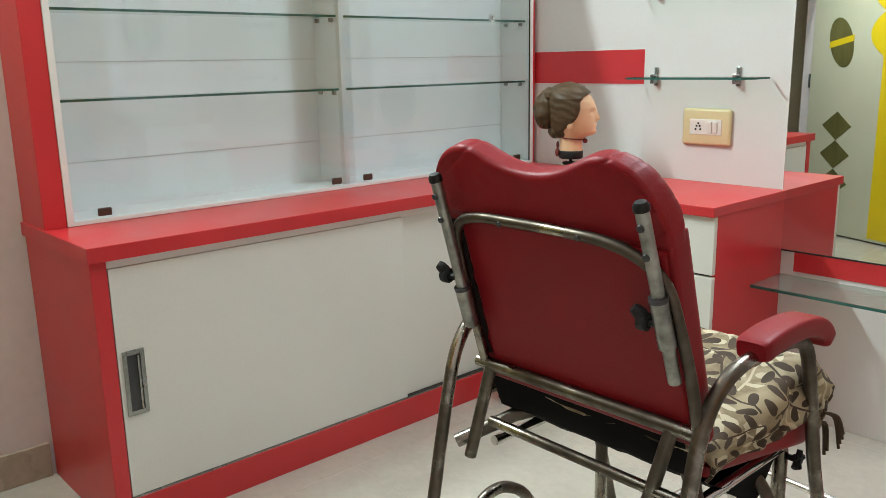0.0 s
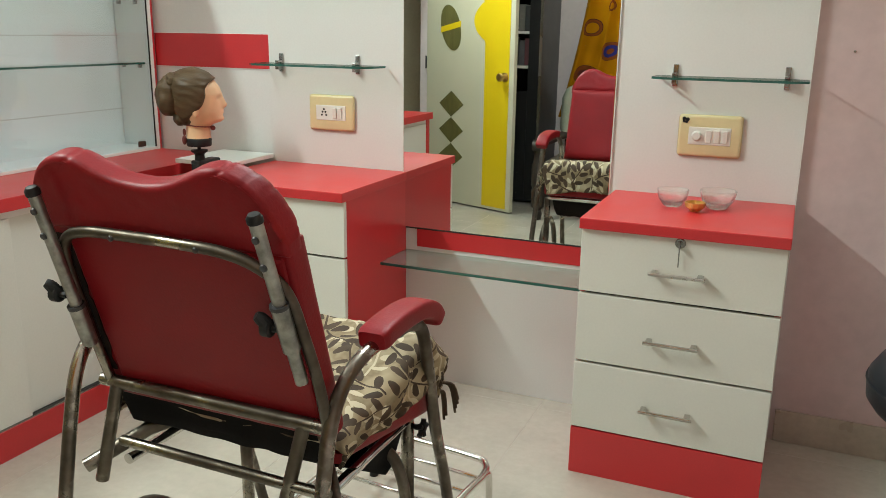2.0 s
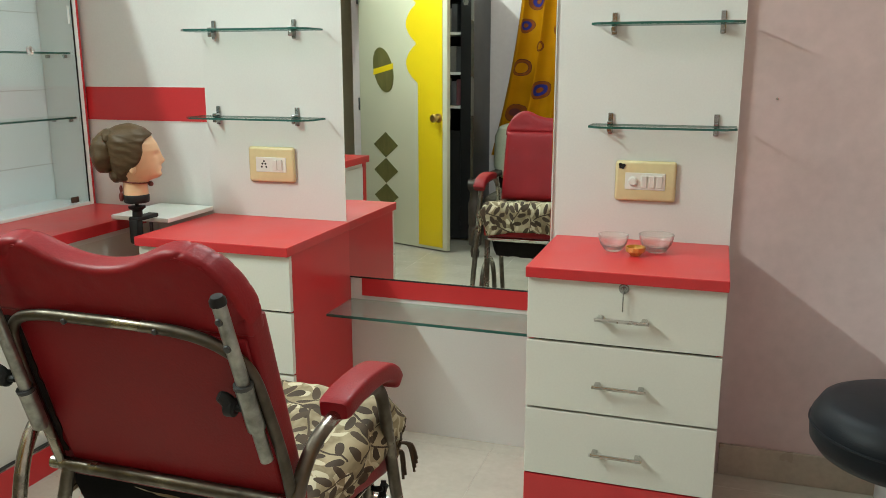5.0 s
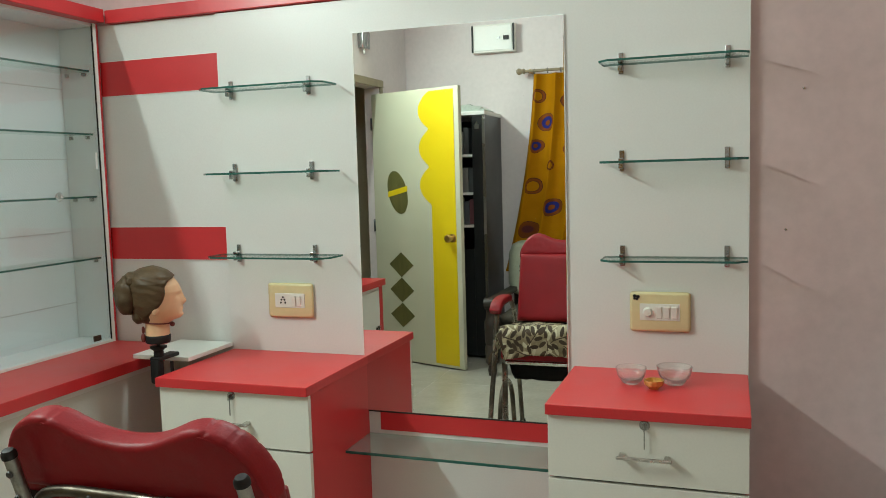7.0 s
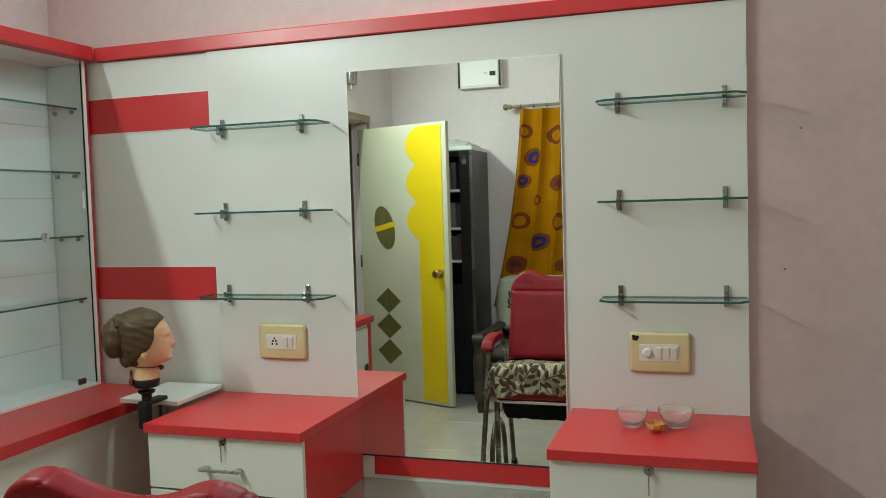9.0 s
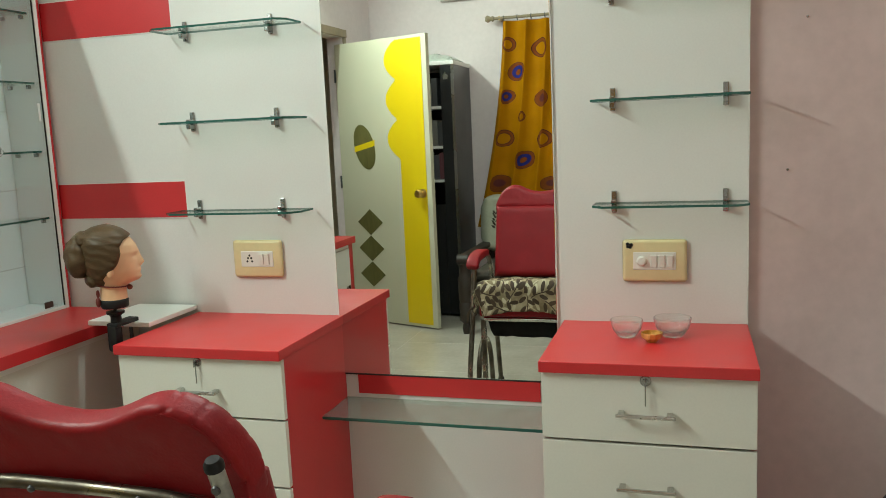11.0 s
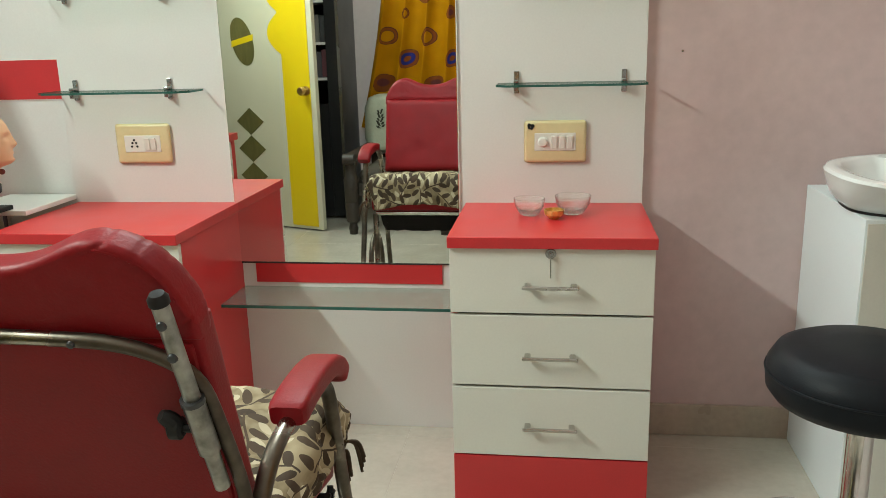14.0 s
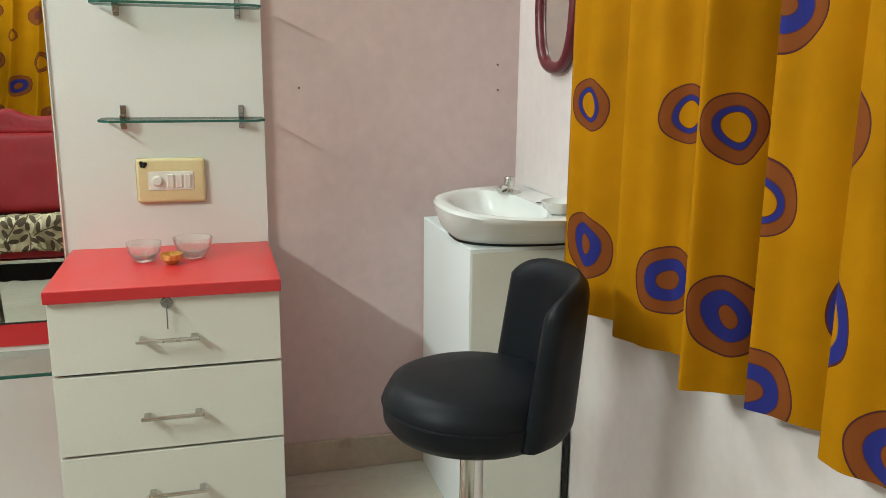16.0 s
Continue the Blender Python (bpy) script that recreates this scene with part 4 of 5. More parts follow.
M["hair"] = varied("brown_fibre_hair", (0.078, 0.049, 0.024), 0.46, spread=0.30, scale=9, grain=70, relief=0.22, spec=0.28, stretch=(1, 3, 5))
M["cord"] = varied("dark_red_cord", (0.16, 0.025, 0.02), 0.5, spread=0.2)
head = mesh_object("mannequin_head", head_mesh(), M["skin"], 60)
for k in ("hair", "black", "cord"):
    head.data.materials.append(M[k])
head.matrix_basis = pose(-1.822, 2.362, 0.846, 0, 0, 36) @ Matrix.Diagonal((1.07, 1.07, 1.08, 1))
tagged(head, "plain vinyl mannequin head with pinned brown hair", "mannequin head")

board = tagged(mesh_object("white_board", boxes((-1.99, -1.757, 2.43, 2.698, 0.7665, 0.782, 0.002)), M["white_edge"]), "white laminate board bridging counter and drawer unit", "board")
clamp = thing("table_clamp", (-1.830, 2.37, 0), "black plastic table clamp holding the mannequin head", "clamp")
part("post", lathe(bmesh.new(), [(0, 0.7965), (0.017, 0.7965), (0.016, 0.815), (0.021, 0.821), (0.027, 0.824), (0.028, 0.831), (0.006, 0.833), (0.006, 0.8455), (0, 0.8455)], 20), M["black"], clamp)
part("jaw", boxes((-0.020, 0.020, -0.024, 0.084, 0.7825, 0.796, 0.004), (-0.018, 0.018, -0.030, 0.006, 0.705, 0.790, 0.010), (-0.014, 0.014, -0.024, 0.080, 0.705, 0.722, 0.004)), M["black"], clamp)
part("screw", lathe(bmesh.new(), [(0, 0.680), (0.018, 0.680), (0.018, 0.690), (0.006, 0.692), (0.006, 0.7655), (0, 0.7655)], 16, (0, 0.065, 0)), M["charcoal"], clamp, "threaded clamp screw")


# ---- switch plates ----
def switch_plate(x0, x1, z0, z1, kinds):
    cx, cz = (x0 + x1) / 2, (z0 + z1) / 2
    w, h = (x1 - x0) / 2, (z1 - z0) / 2
    s = thing("switch_plate", (cx, 2.6995, cz), "cream plastic switch plate on the white panel", "switch plate", "switch plates")
    part("frame", boxes((-w, w, -0.016, 0.0, -h, h, 0.010, 4)), M["cream"], s)
    iw, ih = w * 0.66, h * 0.42
    part("insert", boxes((-iw, iw, -0.0180, -0.0150, -ih, ih, 0.002)), M["switch"], s, "pale insert")
    for kind, fx in kinds:
        x = fx * iw
        if kind == "switch":
            part("rocker", moved(boxes((x - 0.0085, x + 0.0085, -0.006, 0.0, -ih * 0.72, ih * 0.72, 0.002)), pose(0, -0.0172, 0, 6)), M["switch"], s, "white rocker switch")
        elif kind == "dial":
            part("dial", moved(lathe(bmesh.new(), [(0, 0.012), (0.011, 0.011), (0.014, 0.004), (0.015, 0), (0, 0)], 20), pose(x, -0.0180, 0, 90)), M["switch"], s, "round fan regulator dial")
        else:
            for dx, dz in ((0, 0.012), (-0.009, -0.008), (0.009, -0.008), (-0.006, 0.003), (0.006, 0.003)):
                part("socket_hole", moved(lathe(bmesh.new(), [(0, 0.0012), (0.0036, 0.0012), (0.0036, 0), (0, 0)], 12), pose(x + dx, -0.0181, dz, 90)), M["gap"], s, "dark socket hole")
    return s


switch_plate(-1.590, -1.409, 0.883, 1.008, (("socket", -0.45), ("switch", 0.28), ("switch", 0.62)))
right_plate = switch_plate(-0.303, -0.121, 0.879, 1.003, (("dial", -0.60), ("switch", -0.04), ("switch", 0.34), ("switch", 0.72)))
bm = bmesh.new()
for sx in (-1, 1):
    for dz, r in ((0.004, 0.0075), (-0.006, 0.0055)):
        c = bm.verts.new((sx * r * 0.9, 0, dz))
        ring = [bm.verts.new((sx * r * 0.9 + r * math.cos(a), -0.001, dz + r * math.sin(a))) for a in (2 * math.pi * k / 12 for k in range(12))]
        for k in range(12):
            bm.faces.new((c, ring[k], ring[(k + 1) % 12]))
sticker = part("sticker", moved(bm, pose(-0.071, -0.0172, 0.045, 0, 12, 0) @ Matrix.Scale(0.75, 4)), M["black"], right_plate, "small dark butterfly-shaped sticker")
sticker.modifiers.new("thick", "SOLIDIFY").thickness = 0.001

# ---- nails in the pink wall ----
for x, z in ((0.191, 1.601), (0.146, 1.192), (0.742, 1.262), (0.744, 1.187)):
    nail = mesh_object("wall_nail", moved(lathe(bmesh.new(), [(0, 0.006), (0.003, 0.005), (0.0036, 0.003), (0.002, 0.002), (0.002, 0), (0, 0)], 10), pose(0, 0, 0, 90)), M["nickel"])
    nail.matrix_basis = pose(x, N, z)
    tagged(nail, "small dull metal nail driven into the pink wall", "nail", "wall nails")

# ---- bowls on the drawer unit ----
def bowl(x, y, r, h, mat, label, scallop=0.0, foot=0.5, seg=40):
    b = bmesh.new()
    lathe(b, [(0, 0.004), (r * foot * 0.9, 0.003), (r * foot, 0.0), (r * (foot + 0.1), 0.004), (r * 0.88, h * 0.45), (r * 0.97, h * 0.8), (r, h), (r - 0.003, h), (r * 0.92, h * 0.8), (r * 0.82, h * 0.45), (r * foot * 0.9, 0.009), (0, 0.008)], seg)
    if scallop:
        for v in b.verts:
            a = math.atan2(v.co.y, v.co.x)
            k = 1 + scallop * math.cos(12 * a) * v.co.z / h
            v.co.x *= k
            v.co.y *= k
    ob = mesh_object("glass_bowl", b, mat, 60 if seg > 20 else 12)
    ob.matrix_basis = pose(x, y, 0.7565)
    return tagged(ob, label, "bowl", "bowls")


bowl(-0.281, 2.520, 0.044, 0.048, M["clear"], "small clear glass bowl on the red top", 0.01)
bowl(-0.160, 2.540, 0.050, 0.052, M["clear"], "clear glass bowl with fluted rim on the red top", 0.02)
bowl(-0.212, 2.470, 0.029, 0.026, M["amber"], "tiny faceted amber glass bowl on the red top", 0.0, 0.45, 11)

# ---- bar stool ----
stool = thing("bar_stool", (0.378, 1.775, 0), "black padded bar stool on a chrome pole", "stool", rz=-8.0)
bm = lathe(bmesh.new(), [(0, 0.555), (0.14, 0.555), (0.165, 0.560), (0.178, 0.578), (0.180, 0.604), (0.178, 0.624), (0.163, 0.650), (0.14, 0.660), (0.07, 0.666), (0, 0.667)], 56)
part("seat", bm, M["black_leather"], stool, "round black padded seat", 60)
part("piping", tube([(0.1805 * math.cos(2 * math.pi * k / 48), 0.1805 * math.sin(2 * math.pi * k / 48), 0.612) for k in range(48)], 0.0022, 6, 0, True), M["black_leather"], stool)
bm = bmesh.new()
na, nz_ = 30, 20
layers = []
for inner in (True, False):
    grid = []
    for j in range(nz_ + 1):
        row = []
        for i in range(na + 1):
            a = radians(-69 + 135 * i / na)
            t = j / nz_
            edge = abs(i / na * 2 - 1)
            top = 0.872 - 0.045 * edge ** 4
            z = 0.570 + t * (top - 0.570)
            shrink = 1 - 0.14 * t * (edge ** 2)
            rim = min(1.0, (1 - edge) * 6 + 0.0, (1 - t) * 7 + 0.0, t * 9 + 0.3)
            half = 0.022 * math.sqrt(max(0.03, 1 - (1 - max(0.0, rim)) ** 2))
            r = (0.178 + 0.022 * t) + (-half if inner else half)
            row.append(bm.verts.new((r * math.cos(a * shrink), r * math.sin(a * shrink), z)))
        grid.append(row)
    layers.append(grid)
    for j in range(nz_):
        for i in range(na):
            bm.faces.new((grid[j][i], grid[j][i + 1], grid[j + 1][i + 1], grid[j + 1][i]))
f, b = layers
border = [(0, i) for i in range(na)] + [(j, na) for j in range(nz_)] + [(nz_, na - i) for i in range(na)] + [(nz_ - j, 0) for j in range(nz_)]
for k in range(len(border)):
    (j0, i0), (j1, i1) = border[k], border[(k + 1) % len(border)]
    bm.faces.new((f[j0][i0], f[j1][i1], b[j1][i1], b[j0][i0]))
part("backrest", bm, M["black_leather"], stool, "curved black padded backrest", 60)
part("pole", lathe(bmesh.new(), [(0, 0.03), (0.033, 0.03), (0.033, 0.33), (0.027, 0.335), (0.024, 0.34), (0.024, 0.550), (0.06, 0.554), (0, 0.5545)], 28), M["chrome"], stool, "chrome gas-lift pole")
part("base", lathe(bmesh.new(), [(0, 0.0), (0.195, 0.0), (0.198, 0.006), (0.17, 0.014), (0.06, 0.030), (0.035, 0.045), (0, 0.045)], 48), M["chrome"], stool, "round chrome base")
part("foot_ring", tube([(-0.086 + 0.085 * math.cos(2 * math.pi * k / 32), 0.054 + 0.085 * math.sin(2 * math.pi * k / 32), 0.250) for k in range(32)], 0.0078, 10, 0, True), M["chrome"], stool, "chrome foot ring")

# ---- wash basin on its cupboard ----
cup = thing("basin_cupboard", (0.60, 2.50, 0), "white box cupboard under the wash basin", "cupboard")
part("body", boxes((-0.085, 0.192, -0.255, 0.222, 0, 0.806, 0.002)), M["display_white"], cup)
part("door", boxes((-0.080, 0.188, -0.2585, -0.2555, 0.03, 0.796, 0.001)), M["white"], cup, "white laminate door")
basin = thing("wash_basin", (0.808, 2.37, 0.8065), "white ceramic wall-hung wash basin with rounded front", "wash basin")


def d_outline(k, n, grow, sx=0.338, sy=0.300):
    a = math.pi * k / (n - 1) + math.pi / 2
    c, s = math.cos(a), math.sin(a)
    return (math.copysign(abs(c) ** 0.75, c) * (sx - grow), math.copysign(abs(s) ** 0.8, s) * (sy - grow))


bm = bmesh.new()
n = 41
prof = [(0.050, 0.0045), (0.036, 0.008), (0.020, 0.025), (0.009, 0.050), (0.003, 0.074), (0.0, 0.086), (0.005, 0.094), (0.018, 0.098)]


def underside(k, grow, z):
    """The outline drawn in towards the wall on the near side as it goes down."""
    x, y = d_outline(k, n, grow)
    return x, y * (1 - 0.50 * (1 - z / 0.098)) if y < 0 else y, z


rings = []
for grow, z in prof:
    rings.append([bm.verts.new(underside(k, grow, z)) for k in range(n)])
# the hollow
for grow, z in ((0.040, 0.094), (0.054, 0.078), (0.075, 0.045), (0.13, 0.024), (0.20, 0.020)):
    ring = []
    for k in range(n):
        x, y = d_outline(k, n, grow)
        if x > -0.17:
            q = (x + 0.17) / 0.17
            x, y = -0.17 + (x + 0.17) * 0.50, y * (1 - 0.55 * q * q)
        ring.append(bm.verts.new((x, y, z)))
    rings.append(ring)
for a, b in zip(rings, rings[1:]):
    for k in range(n - 1):
        bm.faces.new((a[k], a[k + 1], b[k + 1], b[k]))
for a, b in zip(rings[7:], rings[8:]):
    bm.faces.new((a[n - 1], a[0], b[0], b[n - 1]))
bm.faces.new(rings[-1])
bm.faces.new(rings[0][::-1])
part("bowl", bm, M["ceramic"], basin, "", 40)
# black slab that paints the line of shadow under the basin
bm = bmesh.new()
rings = [[bm.verts.new((*underside(k, 0.040, 0.003)[:2], z)) for k in range(n)] for z in (-0.0003, 0.0066)]
for k in range(n):
    bm.faces.new((rings[0][k], rings[0][(k + 1) % n], rings[1][(k + 1) % n], rings[1][k]))
bm.faces.new(rings[0][::-1]), bm.faces.new(rings[1])
part("shadow_gap", bm, M["black"], basin, "black slab drawn as the shadow gap under the basin")
tap = part("tap", lathe(bmesh.new(), [(0, 0.095), (0.033, 0.095), (0.034, 0.099), (0.018, 0.103), (0.0135, 0.106), (0.0135, 0.114), (0.0155, 0.116), (0.0160, 0.136), (0.012, 0.141), (0, 0.142)], 22, (-0.085, 0.17, 0.0)), M["chrome"], basin, "chrome pillar tap")
part("spout", tube([(-0.085, 0.17, 0.110), (-0.106, 0.160, 0.111), (-0.120, 0.154, 0.104)], 0.0085, 12, 5), M["chrome"], tap)
part("tap_hole", lathe(bmesh.new(), [(0, 0.0985), (0.007, 0.0985), (0.007, 0.0968), (0, 0.0968)], 14, (-0.075, -0.035, 0)), M["charcoal"], basin, "small dark hole in the rim")
# black tube added to draw the dark gap where cupboard meets wall
tagged(mesh_object("gap_line", tube([(0.801, 2.236, 0.0), (0.801, 2.236, 0.26), (0.8015, 2.240, 0.30), (0.8015, 2.240, 0.72)], 0.007, 10), M["black"]), "thin black tube drawn as the dark gap between cupboard and wall", "pipe")
b = lathe(bmesh.new(), [(0, 0.0), (0.026, 0.0), (0.040, 0.012), (0.048, 0.030), (0.045, 0.030), (0.037, 0.014), (0.024, 0.005), (0, 0.005)], 28)
soap = mesh_object("soap_dish", b, M["ceramic"])
soap.matrix_basis = pose(0.722, 2.170, 0.9048)
tagged(soap, "small white soap dish on the basin rim", "soap dish")

om = thing("oval_mirror", (0.8095, 2.405, 1.47), "small oval mirror in a dark red frame", "mirror")


def oval(ry, rz, n=40):
    return [(0, ry * math.copysign(abs(math.cos(2 * math.pi * k / n)) ** 0.7, math.cos(2 * math.pi * k / n)), rz * math.copysign(abs(math.sin(2 * math.pi * k / n)) ** 0.7, math.sin(2 * math.pi * k / n))) for k in range(n)]


M["dark_red"] = varied("dark_red_plastic", (0.11, 0.010, 0.018), 0.3, spread=0.1)
part("frame", moved(tube(oval(0.115, 0.215), 0.016, 12, 0, True), pose(-0.016, 0, 0)), M["dark_red"], om, "dark red plastic frame")
bm = bmesh.new()
c = bm.verts.new((-0.016, 0, 0))
ring = [bm.verts.new((-0.016, y, z)) for _, y, z in oval(0.110, 0.210)]
for k in range(40):
    bm.faces.new((c, ring[k], ring[(k + 1) % 40]))
part("glass", bm, M["mirror"], om)

# ---- curtains ----
def ring_cloth(name, spots, colour=(0.40, 0.163, 0.0020)):
    """Ochre cloth with printed rings: (u, v, radius, kind); kind 0 filled blue eye, 1 blue ring, 2 brown ring, 3 blue rim, 4 solid brown."""
    m = material(name, colour, 0.75)
    uv = m.node_tree.nodes.new("ShaderNodeUVMap")
    uv.uv_map = "cloth"
    v = uv.outputs[0]
    wob = node(m, "ShaderNodeTexNoise", Scale=6.0, Detail=1.0)
    link(m, v, wob.inputs["Vector"])
    add = m.node_tree.nodes.new("ShaderNodeVectorMath")
    add.operation = "MULTIPLY_ADD"
    add.inputs[1].default_value = (0.055, 0.055, 0)
    link(m, wob.outputs["Color"], add.inputs[0])
    link(m, v, add.inputs[2])
    base = ramp(m, noise_tex(m, v, 5.0, 4.0), [(0.3, tuple(c * 0.86 for c in colour)), (0.7, tuple(min(1, c * 1.12) for c in colour))])
    col = base
    brown, dark, blue = (0.200, 0.054, 0.013), (0.075, 0.020, 0.020), (0.022, 0.026, 0.17)
    for u, w, r, kind, *narrow in spots:
        off = m.node_tree.nodes.new("ShaderNodeVectorMath")
        off.operation = "SUBTRACT"
        off.inputs[1].default_value = (u + 0.0275, w + 0.0275, 0)
        link(m, add.outputs[0], off.inputs[0])
        sc = m.node_tree.nodes.new("ShaderNodeVectorMath")
        sc.operation = "MULTIPLY"
        sc.inputs[1].default_value = (narrow[0] if narrow else 1.0, 1.0, 0)
        link(m, off.outputs[0], sc.inputs[0])
        d = m.node_tree.nodes.new("ShaderNodeVectorMath")
        d.operation = "LENGTH"
        link(m, sc.outputs[0], d.inputs[0])
        q = math_node(m, "DIVIDE", d.outputs["Value"], r)
        if kind == 0:
            stops = [(0.0, brown), (0.26, brown), (0.27, dark), (0.30, blue), (0.60, blue), (0.61, dark), (0.64, brown), (0.93, brown), (0.95, dark), (0.99, dark)]
        elif kind == 1:
            stops = [(0.0, colour), (0.42, colour), (0.44, dark), (0.48, blue), (0.60, blue), (0.62, dark), (0.66, brown), (0.93, brown), (0.95, dark), (0.99, dark)]
        elif kind == 3:
            stops = [(0.0, brown), (0.40, brown), (0.48, colour), (0.62, colour), (0.66, blue), (0.92, blue), (0.95, dark), (0.99, dark)]
        elif kind == 4:
            stops = [(0.0, (0.11, 0.03, 0.03)), (0.40, (0.11, 0.03, 0.03)), (0.55, brown), (0.93, brown), (0.95, dark), (0.99, dark)]
        else:
            stops = [(0.0, colour), (0.60, colour), (0.62, dark), (0.72, brown), (0.90, brown), (0.93, dark), (0.99, dark)]
        r_ = m.node_tree.nodes.new("ShaderNodeValToRGB")
        el = r_.color_ramp.elements
        while len(el) < len(stops):
            el.new(0.5)
        for e, (p, c) in zip(el, stops):
            e.position, e.color = p, (*c, 1)
        link(m, q, r_.inputs[0])
        inside = math_node(m, "LESS_THAN", q, 0.985)
        col = mix_colour(m, inside, col, r_.outputs[0])
    link(m, col, bsdf(m).inputs["Base Color"])
    weave = noise_tex(m, v, 500.0, 2.0)
    bump(m, weave, 0.12, 0.001)
    bsdf(m).inputs["Specular IOR Level"].default_value = 0.06
    return m


def curtain_mesh(line, z0, z1, gather, nz=40):
    """Cloth hanging from a plan line of (x, y, u); gather(t) pulls it in, t from 0 at the hem to 1 at the rod."""
    bm = bmesh.new()
    uvl = bm.loops.layers.uv.new("cloth")
    rows = []
    for j in range(nz + 1):
        t = j / nz
        z = z0 + (z1 - z0) * t
        row = []
        for x, y, u in line:
            gx, gy = gather(x, y, t)
            sag = 0.010 * noise.noise(Vector((u * 5, 0, 0.3))) * (1 - t)
            row.append((bm.verts.new((gx, gy, z + sag)), (u, z)))
        rows.append(row)
    for j in range(nz):
        for i in range(len(line) - 1):
            q = [rows[j][i], rows[j][i + 1], rows[j + 1][i + 1], rows[j + 1][i]]
            f = bm.faces.new([p[0] for p in q])
            for loop, p in zip(f.loops, q):
                loop[uvl].uv = p[1]
    return bm


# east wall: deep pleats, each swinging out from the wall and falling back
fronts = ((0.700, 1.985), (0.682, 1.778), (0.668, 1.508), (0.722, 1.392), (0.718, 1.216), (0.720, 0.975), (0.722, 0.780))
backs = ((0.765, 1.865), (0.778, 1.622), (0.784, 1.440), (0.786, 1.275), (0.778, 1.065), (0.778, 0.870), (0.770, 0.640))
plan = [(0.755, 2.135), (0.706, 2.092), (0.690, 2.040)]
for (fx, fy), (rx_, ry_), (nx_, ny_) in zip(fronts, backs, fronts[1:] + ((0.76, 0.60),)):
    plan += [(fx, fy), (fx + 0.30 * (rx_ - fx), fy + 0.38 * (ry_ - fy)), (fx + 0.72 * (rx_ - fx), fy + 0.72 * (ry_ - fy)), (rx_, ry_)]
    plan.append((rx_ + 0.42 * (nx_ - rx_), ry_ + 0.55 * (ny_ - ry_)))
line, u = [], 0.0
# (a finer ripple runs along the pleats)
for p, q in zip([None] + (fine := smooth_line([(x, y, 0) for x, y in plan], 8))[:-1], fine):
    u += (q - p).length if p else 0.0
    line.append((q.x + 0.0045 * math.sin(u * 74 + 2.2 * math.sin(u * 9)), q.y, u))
east_spots = [(0.175, 1.174, 0.056, 1), (0.570, 1.176, 0.060, 1), (0.850, 1.166, 0.060, 1), (0.995, 1.060, 0.062, 1), (0.190, 0.863, 0.066, 0), (0.548, 0.857, 0.072, 0), (0.866, 0.847, 0.074, 0), (1.010, 0.745, 0.078, 0), (1.186, 0.915, 0.072, 3), (1.010, 1.345, 0.072, 0), (1.190, 1.180, 0.070, 4), (1.335, 0.765, 0.070, 0), (1.52, 0.95, 0.06, 1), (1.55, 1.30, 0.06, 0), (0.24, 1.50, 0.06, 0), (0.60, 1.50, 0.06, 2)]
cur = thing("curtain", (0.70, 1.4, 2.12), "ochre curtain printed with brown and blue rings", "curtain", "curtains")
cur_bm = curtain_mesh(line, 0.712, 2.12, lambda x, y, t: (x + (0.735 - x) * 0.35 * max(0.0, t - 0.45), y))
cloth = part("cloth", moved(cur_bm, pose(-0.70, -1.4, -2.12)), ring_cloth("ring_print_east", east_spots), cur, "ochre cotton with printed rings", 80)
rod = thing("curtain_rod", (0.72, 1.35, 2.135), "thin metal curtain rod on the wall", "curtain rod", "curtain rods")
part("bar", tube([(0, -0.85, 0), (0, 0.80, 0)], 0.010), M["nickel"], rod)
for y in (-0.80, 0.78):
    part("bracket", boxes((-0.008, 0.0895, y - 0.008, y + 0.008, -0.012, 0.012, 0.003)), M["nickel"], rod)

# south wall: tied in at the top, spreading downwards
line = []
for i in range(181):
    u = -1.50 + 1.15 * i / 180
    ph = (u + 1.5) / 0.16 * 2 * math.pi
    line.append((u + 0.014 * math.cos(ph), S + 0.10 + 0.026 * math.sin(ph), u))


def gathered(x, y, t):
    spread = 0.909 + 0.10 * (1 - t) + 0.18 * (1 - t) ** 2
    return -0.60 + (x + 0.60) * spread, y


south_spots = [(-1.184, 1.905, 0.066, 2), (-1.35, 1.74, 0.062, 0), (-0.99, 1.739, 0.062, 0), (-1.419, 1.57, 0.054, 0), (-1.16, 1.54, 0.062, 4), (-1.298, 1.418, 0.04, 2), (-0.968, 1.418, 0.045, 4), (-1.405, 1.274, 0.062, 2), (-1.112, 1.253, 0.064, 2), (-1.246, 1.102, 0.064, 0), (-1.384, 0.945, 0.064, 4), (-1.057, 0.928, 0.056, 4), (-1.436, 1.94, 0.058, 2), (-1.024, 2.052, 0.055, 2), (-0.927, 1.1, 0.06, 0), (-0.802, 1.74, 0.06, 2)]
cur2 = thing("curtain", (-1.0, S + 0.10, 2.10), "ochre ring-printed curtain on the wall behind", "curtain", "curtains")
part("cloth", moved(curtain_mesh(line, 0.62, 2.105, gathered), pose(1.0, -(S + 0.10), -2.10)), ring_cloth("ring_print_south", south_spots), cur2, "ochre cotton with printed rings", 80)
rod2 = thing("curtain_rod", (-1.0, S + 0.10, 2.13), "brown curtain rod with turned finial", "curtain rod", "curtain rods")
part("bar", moved(tube([(-0.47, 0, 0), (0.75, 0, 0)], 0.011), pose(0, 0, 0)), M["frame_wood"], rod2)
part("finial", moved(lathe(bmesh.new(), [(0, 0.0), (0.014, 0.002), (0.022, 0.012), (0.014, 0.024), (0.020, 0.034), (0.026, 0.048), (0.018, 0.064), (0, 0.070)], 18), pose(-0.47, 0, 0, 0, -90, 0)), M["frame_wood"], rod2, "turned finial")
